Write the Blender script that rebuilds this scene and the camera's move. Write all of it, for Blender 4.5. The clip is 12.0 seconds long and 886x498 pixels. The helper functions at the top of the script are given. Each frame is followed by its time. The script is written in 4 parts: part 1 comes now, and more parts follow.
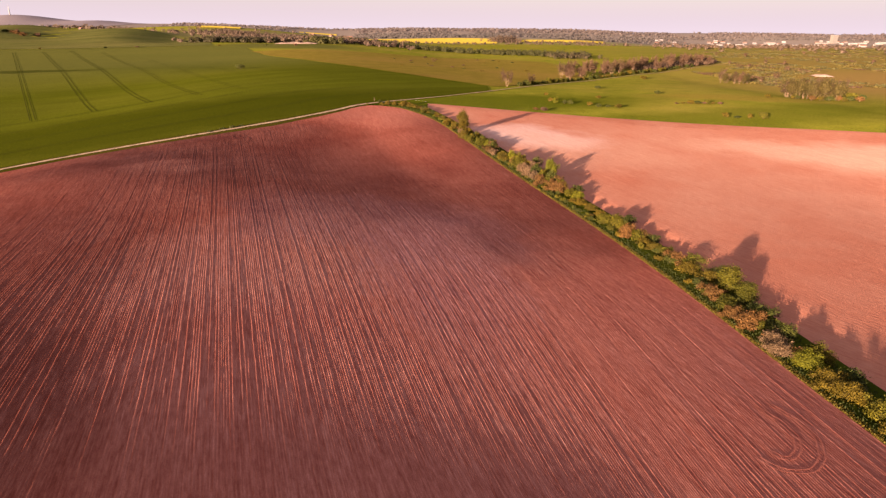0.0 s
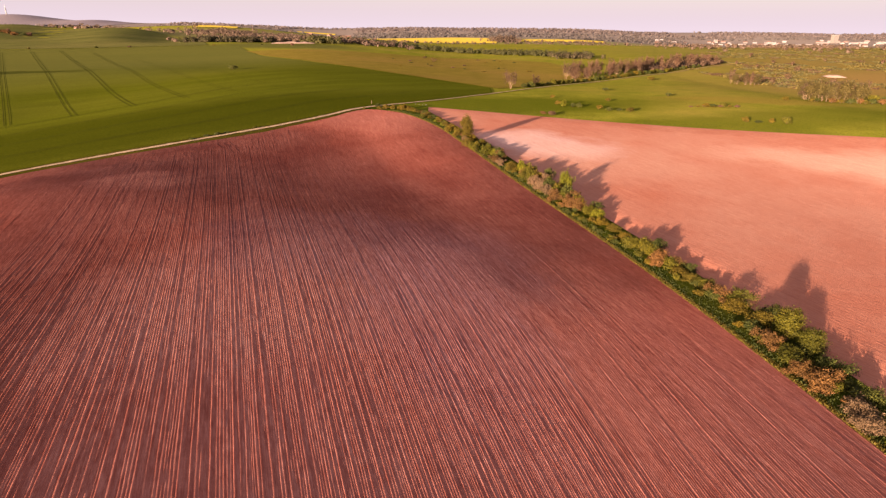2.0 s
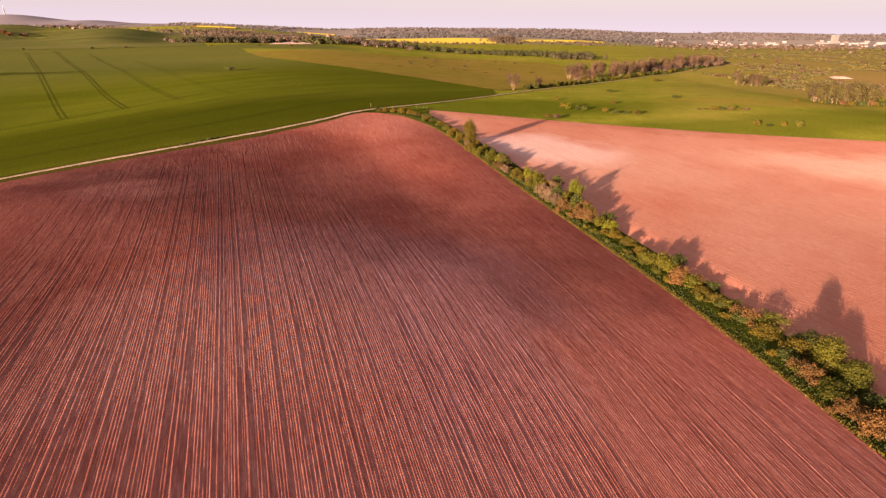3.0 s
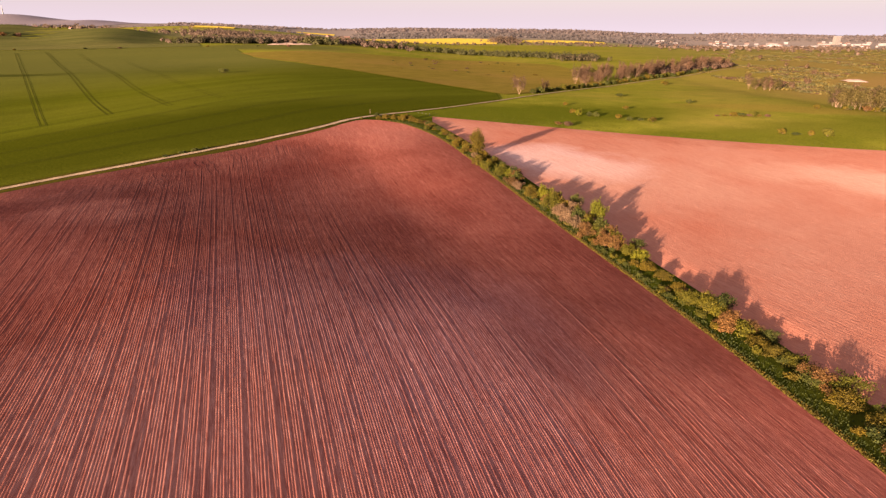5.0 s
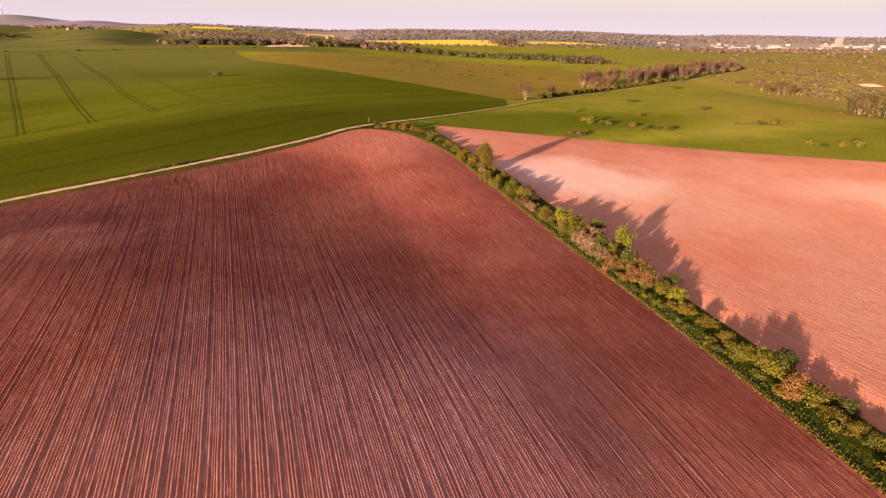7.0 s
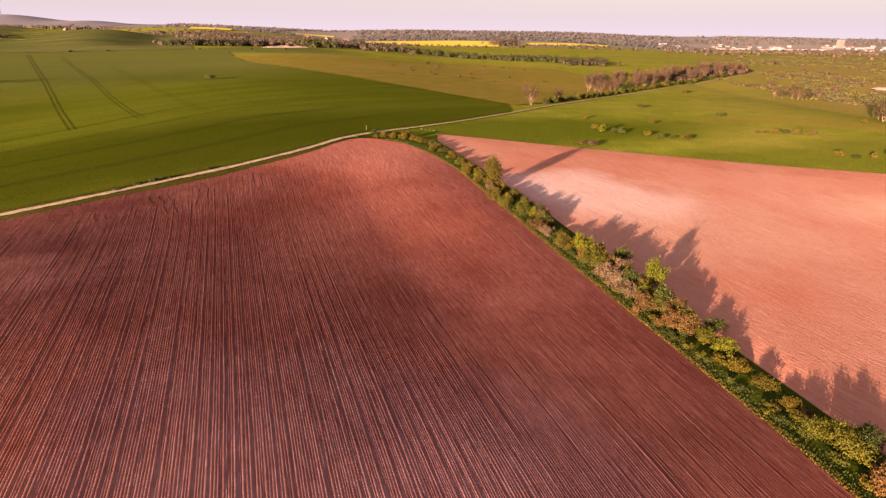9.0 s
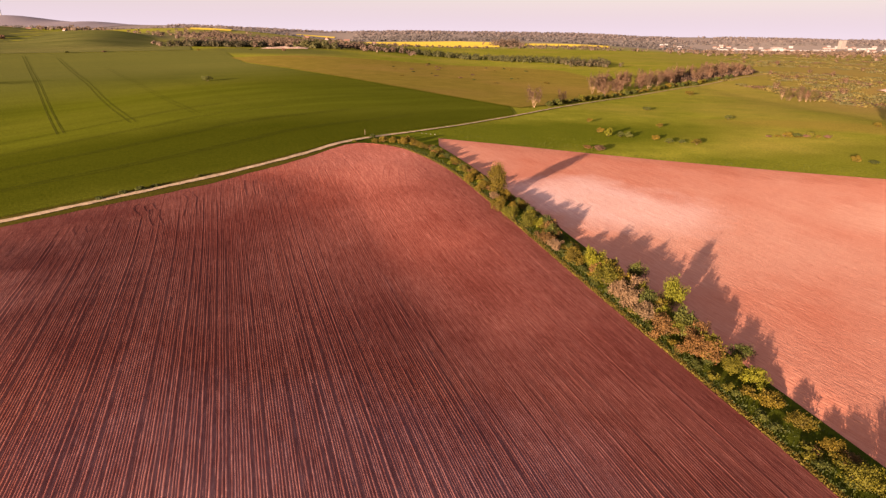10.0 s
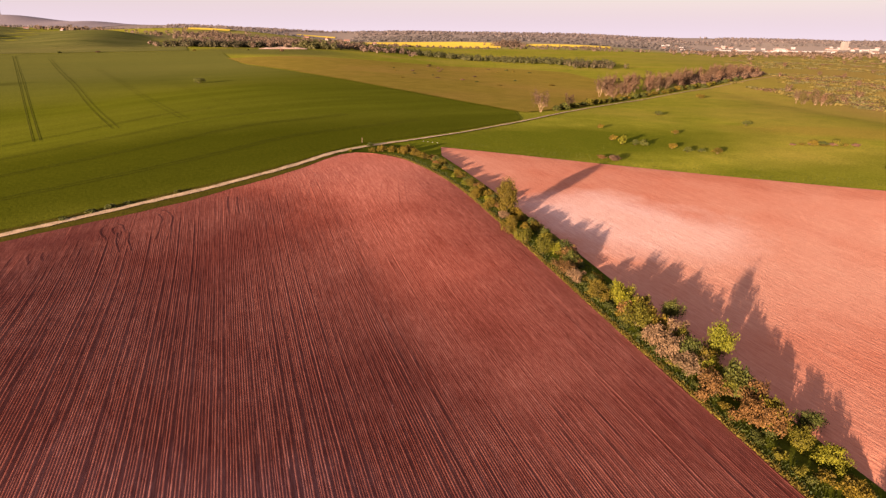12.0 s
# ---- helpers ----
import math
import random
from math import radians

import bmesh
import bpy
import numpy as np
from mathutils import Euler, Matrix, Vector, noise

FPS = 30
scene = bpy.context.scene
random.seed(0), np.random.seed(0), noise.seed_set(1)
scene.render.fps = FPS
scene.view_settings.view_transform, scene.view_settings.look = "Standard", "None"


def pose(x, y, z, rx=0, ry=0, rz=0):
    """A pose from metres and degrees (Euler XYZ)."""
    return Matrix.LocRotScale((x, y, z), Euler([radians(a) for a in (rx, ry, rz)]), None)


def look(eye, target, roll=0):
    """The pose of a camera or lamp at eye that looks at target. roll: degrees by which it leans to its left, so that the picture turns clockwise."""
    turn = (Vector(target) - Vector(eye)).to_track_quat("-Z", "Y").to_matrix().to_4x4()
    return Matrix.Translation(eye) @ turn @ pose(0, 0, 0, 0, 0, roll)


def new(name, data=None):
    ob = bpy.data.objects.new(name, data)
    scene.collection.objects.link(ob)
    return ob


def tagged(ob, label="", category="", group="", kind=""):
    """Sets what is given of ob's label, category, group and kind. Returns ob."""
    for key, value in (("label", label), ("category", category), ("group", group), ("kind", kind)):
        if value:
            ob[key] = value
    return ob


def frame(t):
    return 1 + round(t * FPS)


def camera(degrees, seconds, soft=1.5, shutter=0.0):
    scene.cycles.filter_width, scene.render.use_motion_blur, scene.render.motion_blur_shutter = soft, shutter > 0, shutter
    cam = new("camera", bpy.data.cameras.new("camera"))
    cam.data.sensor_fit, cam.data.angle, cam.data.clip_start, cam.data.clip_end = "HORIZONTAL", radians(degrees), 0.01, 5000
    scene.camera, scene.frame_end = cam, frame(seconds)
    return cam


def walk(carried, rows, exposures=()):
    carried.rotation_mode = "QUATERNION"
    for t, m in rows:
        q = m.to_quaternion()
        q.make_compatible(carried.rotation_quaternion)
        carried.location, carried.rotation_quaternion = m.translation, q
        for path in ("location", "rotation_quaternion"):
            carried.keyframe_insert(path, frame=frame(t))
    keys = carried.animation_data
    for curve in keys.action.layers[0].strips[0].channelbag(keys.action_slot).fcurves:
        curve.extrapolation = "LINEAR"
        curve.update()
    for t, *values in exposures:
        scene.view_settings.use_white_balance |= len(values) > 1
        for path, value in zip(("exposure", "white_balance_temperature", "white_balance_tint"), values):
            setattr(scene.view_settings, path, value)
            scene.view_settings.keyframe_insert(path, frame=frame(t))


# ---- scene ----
EXPOSURE, SKY_STRENGTH, SKY_HAZE = 2.88, 0.0387, (3.3, 2.66, 3.02, 1)
cam = camera(74.0, 12.0, 1.35)
PATH = [
    (0, (0.091, 0.526, 27.261), (0.128, 2.398, 26.556), 0.5),
    (0.5, (0.021, 4.469, 27.242), (0.057, 6.339, 26.535), 0.5),
    (1, (-0.153, 8.347, 27.163), (-0.117, 10.218, 26.457), 0.5),
    (1.5, (-0.387, 12.168, 27.069), (-0.347, 14.039, 26.363), 0.5),
    (2, (-0.668, 15.955, 27.022), (-0.628, 17.826, 26.316), 0.5),
    (2.5, (-0.973, 19.724, 26.999), (-0.932, 21.595, 26.294), 0.5),
    (3, (-1.304, 23.487, 27.082), (-1.262, 25.358, 26.377), 0.5),
    (5, (-2.473, 38.277, 27.47), (-2.43, 40.148, 26.766), 0.6),
    (5.5, (-2.645, 41.862, 27.554), (-2.603, 43.733, 26.85), 0.6),
    (6, (-2.897, 45.473, 27.723), (-2.854, 47.344, 27.019), 0.6),
    (6.5, (-3.136, 49.107, 27.878), (-3.092, 50.979, 27.176), 0.7),
    (7, (-3.348, 52.738, 28.031), (-3.305, 54.611, 27.33), 0.7),
    (9, (-3.973, 66.978, 28.422), (-3.929, 68.851, 27.723), 0.8),
    (9.5, (-4.022, 70.52, 28.42), (-3.979, 72.394, 27.721), 0.8),
    (10, (-4.055, 74.042, 28.391), (-4.013, 75.916, 27.694), 0.8),
    (10.5, (-4.147, 77.521, 28.408), (-4.105, 79.396, 27.712), 0.8),
    (11, (-4.29, 80.881, 28.414), (-4.248, 82.756, 27.719), 0.9),
    (11.5, (-4.456, 84.232, 28.456), (-4.415, 86.107, 27.761), 0.9),
    (12, (-4.542, 87.511, 28.511), (-4.501, 89.385, 27.815), 0.9),
]
walk(cam, [(t, look(eye, target, roll)) for t, eye, target, roll in PATH], [(0.0, EXPOSURE, 6500, 10), (12.0, EXPOSURE, 6500, 10)])

# ---- light and sky ----
SUN_DIR = Vector((0.56, 0.828, 0.0)).normalized()
SUN_ELEV = 6.8
sun = new("sun", bpy.data.lights.new("sun", "SUN"))
sun.data.energy, sun.data.angle, sun.data.color = 5.0, radians(0.6), (1.0, 0.725, 0.52)
_d = Vector((SUN_DIR.x * math.cos(radians(SUN_ELEV)), SUN_DIR.y * math.cos(radians(SUN_ELEV)), -math.sin(radians(SUN_ELEV))))
sun.matrix_world = look((-300, -400, 120), Vector((-300, -400, 120)) + _d)

world = bpy.data.worlds.new("world")
scene.world = world
world.use_nodes = True
wt = world.node_tree
wt.nodes.clear()
sky = wt.nodes.new("ShaderNodeTexSky")
sky.sky_type, sky.sun_disc = "NISHITA", False
sky.sun_elevation, sky.sun_rotation = radians(SUN_ELEV), math.atan2(-SUN_DIR.x, -SUN_DIR.y)
sky.air_density, sky.dust_density, sky.ozone_density = 1.0, 2.0, 1.0
# haze: pale pink at the horizon, thinning upwards
geo = wt.nodes.new("ShaderNodeTexCoord")
sep = wt.nodes.new("ShaderNodeSeparateXYZ")
wt.links.new(geo.outputs["Generated"], sep.inputs[0])
haze = wt.nodes.new("ShaderNodeValToRGB")
for el, (p, v) in zip([haze.color_ramp.elements[0], haze.color_ramp.elements[1], haze.color_ramp.elements.new(0.07), haze.color_ramp.elements.new(0.28)], ((0.0, 0.95), (1.0, 0.0), (0.07, 0.6), (0.28, 0.05))):
    el.position, el.color = p, (v, v, v, 1)
wt.links.new(sep.outputs["Z"], haze.inputs[0])
mixs = wt.nodes.new("ShaderNodeMix")
mixs.data_type = "RGBA"
mixs.inputs[7].default_value = SKY_HAZE
wt.links.new(haze.outputs[0], mixs.inputs[0])
wt.links.new(sky.outputs[0], mixs.inputs[6])
bgn = wt.nodes.new("ShaderNodeBackground")
bgn.inputs["Strength"].default_value = SKY_STRENGTH
wout = wt.nodes.new("ShaderNodeOutputWorld")
wt.links.new(mixs.outputs[2], bgn.inputs["Color"])
wt.links.new(bgn.outputs[0], wout.inputs[0])


# ---- materials ----
class Mat:
    """A node material built up from a Principled shader."""

    def __init__(self, name, rough=0.9, spec=0.2):
        self.m = bpy.data.materials.new(name)
        self.m.use_nodes = True
        self.t = self.m.node_tree
        self.b = self.t.nodes["Principled BSDF"]
        self.b.inputs["Roughness"].default_value = rough
        self.b.inputs["Specular IOR Level"].default_value = spec
        self.co = self.node("ShaderNodeTexCoord").outputs["Object"]

    def node(self, kind, **values):
        n = self.t.nodes.new(kind)
        for k, v in values.items():
            n.inputs[k].default_value = v
        return n

    def link(self, a, b):
        self.t.links.new(a, b)

    def mapped(self, scale=(1, 1, 1), turn=0.0):
        r = self.node("ShaderNodeMapping", Rotation=(0, 0, radians(turn)))
        self.link(self.co, r.inputs["Vector"])
        s = self.node("ShaderNodeMapping", Scale=scale)
        self.link(r.outputs[0], s.inputs["Vector"])
        return s.outputs[0]

    def noise(self, scale, detail=3.0, rough=0.55, vec=None, distort=0.0):
        n = self.node("ShaderNodeTexNoise", Scale=scale, Detail=detail, Roughness=rough, Distortion=distort)
        self.link(vec or self.co, n.inputs["Vector"])
        return n.outputs["Fac"]

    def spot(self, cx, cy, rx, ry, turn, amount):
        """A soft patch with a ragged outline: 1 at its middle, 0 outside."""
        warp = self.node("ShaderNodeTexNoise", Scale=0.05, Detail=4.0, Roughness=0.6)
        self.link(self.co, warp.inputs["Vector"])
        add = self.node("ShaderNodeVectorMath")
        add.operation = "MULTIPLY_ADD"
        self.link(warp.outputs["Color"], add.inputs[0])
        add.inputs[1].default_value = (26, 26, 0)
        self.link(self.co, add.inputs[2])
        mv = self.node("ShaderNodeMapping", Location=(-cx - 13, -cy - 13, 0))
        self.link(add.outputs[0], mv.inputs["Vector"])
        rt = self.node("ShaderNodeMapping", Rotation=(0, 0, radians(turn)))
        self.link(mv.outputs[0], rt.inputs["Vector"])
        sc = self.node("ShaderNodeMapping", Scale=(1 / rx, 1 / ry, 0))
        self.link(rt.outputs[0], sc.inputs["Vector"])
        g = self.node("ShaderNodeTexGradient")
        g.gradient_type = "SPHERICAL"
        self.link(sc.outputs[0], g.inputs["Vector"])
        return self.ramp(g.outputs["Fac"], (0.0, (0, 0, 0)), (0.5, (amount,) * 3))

    def ramp(self, fac, *stops):
        n = self.node("ShaderNodeValToRGB")
        e = n.color_ramp.elements
        while len(e) < len(stops):
            e.new(0.5)
        for el, (p, c) in zip(e, stops):
            el.position = p
            el.color = (*c, 1) if len(c) == 3 else c
        self.link(fac, n.inputs[0])
        return n.outputs[0]

    def mix(self, fac, a, b, mode="MIX"):
        n = self.node("ShaderNodeMix")
        n.data_type, n.blend_type = "RGBA", mode
        for sock, val in ((n.inputs[0], fac), (n.inputs[6], a), (n.inputs[7], b)):
            if isinstance(val, (int, float)):
                sock.default_value = val
            elif isinstance(val, tuple):
                sock.default_value = (*val, 1)
            else:
                self.link(val, sock)
        return n.outputs[2]

    def bump(self, height, dist, strength=1.0, after=None):
        n = self.node("ShaderNodeBump", Distance=dist, Strength=strength)
        self.link(height, n.inputs["Height"])
        if after is not None:
            self.link(after, n.inputs["Normal"])
        self.link(n.outputs[0], self.b.inputs["Normal"])
        return n.outputs[0]

    def color(self, c):
        if isinstance(c, tuple):
            self.b.inputs["Base Color"].default_value = (*c, 1)
        else:
            self.link(c, self.b.inputs["Base Color"])
        return self


def soil(name, base, pale, dark, turn, rows, relief, contrast, bands, pale_spots, dark_spots, comb=0.0, patchy=0.8):
    """Dry reddish ploughed soil: streaks along the rows, pale and dark patches, clods."""
    m = Mat(name, 0.97, 0.04)
    broad = m.noise(0.016, 3, 0.5)
    mid = m.noise(0.07, 4, 0.6)
    streak = m.noise(1.0, 3, 0.6, m.mapped((0.9, 0.03, 1), turn))
    fine = m.noise(1.0, 2, 0.6, m.mapped((5.5, 0.25, 1), turn))
    clod = m.noise(10.0, 4, 0.7)
    broken = m.noise(1.0, 2, 0.6, m.mapped((3.2, 0.8, 1), turn))
    k = contrast
    c = m.mix(m.ramp(broad, (0.40, (0, 0, 0)), (0.70, (patchy,) * 3)), base, pale)
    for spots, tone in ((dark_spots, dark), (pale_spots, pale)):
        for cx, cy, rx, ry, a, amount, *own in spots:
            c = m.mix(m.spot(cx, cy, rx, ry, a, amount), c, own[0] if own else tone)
    c = m.mix(m.ramp(mid, (0.35, (0, 0, 0)), (0.75, (0.5, 0.5, 0.5))), c, m.mix(0.5, c, pale))
    def damp(fac, low, high):
        """Damp soil is darker and redder, dry crumbs are paler."""
        return m.ramp(fac, (0.3, (1 - low * 0.75, 1 - low * 1.2, 1 - low * 1.25)), (0.7, (1 + high * 0.8, 1 + high * 1.15, 1 + high * 1.25)))

    dash = m.noise(1.0, 3, 0.65, m.mapped((1.7, 0.16, 1), turn))
    c = m.mix(1.0, c, damp(streak, 0.16 * bands, 0.12 * bands), "MULTIPLY")
    c = m.mix(1.0, c, damp(dash, 0.14 * k, 0.11 * k), "MULTIPLY")
    c = m.mix(1.0, c, damp(broken, 0.32 * k, 0.24 * k), "MULTIPLY")
    c = m.mix(1.0, c, damp(fine, 0.40 * k, 0.30 * k), "MULTIPLY")
    c = m.mix(1.0, c, damp(clod, 0.42 * k, 0.34 * k), "MULTIPLY")
    m.color(c)
    n1 = m.bump(broken, 2.2 * rows, 1.0, m.bump(fine, rows))
    if comb:
        wave = m.node("ShaderNodeTexWave", Scale=comb, Distortion=2.5, Detail=3.0)
        wave.inputs["Detail Scale"].default_value = 0.4
        m.link(m.mapped((1, 1, 1), turn), wave.inputs["Vector"])
        n1 = m.bump(m.mix(1.0, wave.outputs["Color"], m.ramp(m.mix(0.5, mid, broken), (0.35, (0.1,) * 3), (0.65, (1,) * 3)), "MULTIPLY"), 0.009, 1.0, n1)
    m.bump(clod, relief, 1.0, n1)
    return m.m


def grass(name, dark, light, dry, dry_amount=0.5, turn=0.0, stretch=(1, 1, 1), rough=0.10, spots=()):
    m = Mat(name, 0.97, 0.0)
    broad = m.noise(0.012, 4, 0.55, m.mapped(stretch, turn))
    mid = m.noise(0.09, 4, 0.6, m.mapped(stretch, turn))
    fine = m.noise(1.6, 4, 0.7)
    c = m.mix(m.ramp(mid, (0.3, (0, 0, 0)), (0.7, (1, 1, 1))), dark, light)
    c = m.mix(m.ramp(broad, (0.45, (0, 0, 0)), (0.72, (dry_amount,) * 3)), c, dry)
    for cx, cy, rx, ry, a, amount, tone in spots:
        c = m.mix(m.spot(cx, cy, rx, ry, a, amount), c, tone)
    c = m.mix(1.0, c, m.ramp(fine, (0.3, (0.72, 0.74, 0.7)), (0.7, (1.22, 1.2, 1.2))), "MULTIPLY")
    m.color(c)
    n1 = m.bump(mid, 0.25)
    m.bump(fine, rough, 1.0, n1)
    return m.m


def leaf(name, a, b, c3, trans=0.35):
    """Foliage: each leaf clump takes its own tint."""
    m = Mat(name, 0.75, 0.2)
    g = m.node("ShaderNodeNewGeometry").outputs["Random Per Island"]
    o = m.node("ShaderNodeObjectInfo").outputs["Random"]
    a, c3 = (tuple(w * p + (1 - w) * q for p, q in zip(v, b)) for v, w in ((a, 1.0), (c3, 0.4)))
    c = m.ramp(g, (0.0, a), (0.55, b), (1.0, c3))
    c = m.mix(1.0, c, m.ramp(o, (0.0, (0.75, 0.8, 0.75)), (1.0, (1.25, 1.18, 1.15))), "MULTIPLY")
    c = m.mix(1.0, c, m.ramp(m.noise(1.2, 2), (0.3, (0.75, 0.75, 0.75)), (0.7, (1.2, 1.2, 1.2))), "MULTIPLY")
    m.color(c)
    tr = m.node("ShaderNodeBsdfTranslucent")
    m.link(c, tr.inputs["Color"])
    mx = m.node("ShaderNodeMixShader", Fac=trans)
    m.link(m.b.outputs[0], mx.inputs[1])
    m.link(tr.outputs[0], mx.inputs[2])
    m.link(mx.outputs[0], m.t.nodes["Material Output"].inputs["Surface"])
    return m.m


def plain(name, base, rough=0.8, scale=0.5, amount=0.25, spec=0.3):
    m = Mat(name, rough, spec)
    n = m.noise(scale, 4, 0.6)
    n2 = m.noise(scale * 9, 3, 0.6)
    c = m.mix(1.0, base, m.ramp(n, (0.3, (1 - amount,) * 3), (0.7, (1 + amount * 0.5,) * 3)), "MULTIPLY")
    c = m.mix(1.0, c, m.ramp(n2, (0.3, (1 - amount * 0.6,) * 3), (0.7, (1 + amount * 0.3,) * 3)), "MULTIPLY")
    m.color(c)
    m.bump(n2, 0.03 / max(scale, 0.1))
    return m.m


LILAC, MAROON = (0.145, 0.068, 0.071), (0.060, 0.017, 0.014)
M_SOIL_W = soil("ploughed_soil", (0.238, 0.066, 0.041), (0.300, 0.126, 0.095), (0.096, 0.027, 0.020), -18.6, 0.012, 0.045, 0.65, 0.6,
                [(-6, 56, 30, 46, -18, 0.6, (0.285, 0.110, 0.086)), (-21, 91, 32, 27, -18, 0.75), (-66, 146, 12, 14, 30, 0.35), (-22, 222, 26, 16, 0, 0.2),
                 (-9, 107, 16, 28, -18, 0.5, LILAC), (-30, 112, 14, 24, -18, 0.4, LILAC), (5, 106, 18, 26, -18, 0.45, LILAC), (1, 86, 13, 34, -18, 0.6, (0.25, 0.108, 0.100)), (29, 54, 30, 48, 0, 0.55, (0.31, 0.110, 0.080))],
                [(-22, 165, 110, 66, 10, 0.3), (11, 132, 62, 42, 0, 0.9, (0.078, 0.026, 0.021)), (9, 136, 40, 40, -18, 0.75), (5, 165, 30, 44, -18, 0.45), (-46, 40, 26, 26, 0, 0.6), (-10, 160, 150, 84, 0, 0.45), (-68, 178, 30, 20, 45, 0.6, MAROON), (-62, 163, 36, 30, 30, 0.4, MAROON), (-80, 160, 34, 22, 45, 0.5, MAROON), (-56, 172, 48, 40, 40, 0.75, MAROON), (-70, 170, 66, 56, 0, 0.9), (-62, 80, 30, 60, -18, 0.6), (-74, 178, 40, 24, -40, 0.85, MAROON), (2, 204, 26, 32, -18, 0.4)])
M_SOIL_E = soil("dry_soil", (0.318, 0.116, 0.073), (0.43, 0.248, 0.182), (0.26, 0.091, 0.055), -24.0, 0.03, 0.025, 0.32, 0.3,
                [(36, 198, 26, 20, 40, 0.9, (0.46, 0.300, 0.265)), (50, 180, 34, 24, 40, 0.35), (116, 182, 40, 14, 24, 0.7), (150, 165, 60, 26, 20, 0.9)],
                [(70, 232, 80, 8, 18, 0.6)], 0.32, 0.35)
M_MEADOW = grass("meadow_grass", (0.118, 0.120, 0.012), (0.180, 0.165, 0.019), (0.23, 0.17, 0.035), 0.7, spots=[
    # far ground toned pale mauve-brown, haze painted into the grass colour
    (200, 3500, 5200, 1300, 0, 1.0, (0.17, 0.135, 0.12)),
    (520, 660, 560, 250, -50, 0.8, (0.20, 0.130, 0.04)), (330, 430, 190, 90, -40, 0.7, (0.22, 0.135, 0.045)), (900, 1300, 900, 420, -45, 0.7, (0.15, 0.115, 0.04)),
    (150, 300, 60, 18, 20, 0.7, (0.19, 0.135, 0.025)), (20, 268, 120, 34, -20, 0.85, (0.062, 0.072, 0.005)), (120, 236, 130, 30, -20, 0.7, (0.080, 0.086, 0.008)), (-330, 1180, 330, 260, 0, 0.85, (0.125, 0.105, 0.05)), (-170, 720, 110, 80, 0, 0.9, (0.078, 0.076, 0.02))])
M_CROP = grass("young_wheat", (0.048, 0.054, 0.004), (0.068, 0.072, 0.006), (0.092, 0.088, 0.011), 0.5, 51, (1, 0.15, 1), spots=[
    # paler far up the field, darker along the track, one narrow darker strip
    (-290, 540, 520, 230, -51, 0.55, (0.108, 0.102, 0.030)), (-110, 204, 190, 52, -39, 0.8, (0.030, 0.034, 0.002)), (-255, 381, 64, 9, -28, 0.75, (0.028, 0.032, 0.006))])
M_HILL = grass("hill_crop", (0.070, 0.070, 0.020), (0.105, 0.100, 0.028), (0.13, 0.112, 0.036), 0.6, 20, (1, 0.2, 1))
M_OLIVE = grass("fallow_grass", (0.130, 0.098, 0.016), (0.172, 0.124, 0.024), (0.195, 0.122, 0.032), 0.7)
# the blue-grey of distance haze is put into this hill's colour
M_HAZE = grass("hazed_hill_wood", (0.17, 0.138, 0.150), (0.20, 0.162, 0.176), (0.185, 0.15, 0.162), 0.5)
M_BANK = grass("bank_grass", (0.020, 0.026, 0.003), (0.036, 0.042, 0.004), (0.06, 0.052, 0.008), 0.6)
# blossom yellow dulled a little, distance haze mixed into the colour
M_RAPE = grass("rape_blossom", (0.43, 0.31, 0.045), (0.50, 0.36, 0.055), (0.47, 0.34, 0.05), 0.3)
# wheel lines lie sunk in the crop; their shade is painted dark
M_TRAM = plain("shaded_wheel_mark", (0.034, 0.036, 0.006), 1.0, 0.4, 0.25, 0.0)
M_TRACK = plain("pale_gravel", (0.33, 0.235, 0.15), 1.0, 0.5, 0.35, 0.0)
M_VERGE = grass("verge_grass", (0.028, 0.026, 0.004), (0.048, 0.040, 0.006), (0.085, 0.062, 0.014), 0.8)
M_BARK = plain("bark", (0.09, 0.058, 0.035), 0.95, 3.0)
M_PALEBARK = plain("pale_bark", (0.17, 0.105, 0.065), 0.9, 3.0)
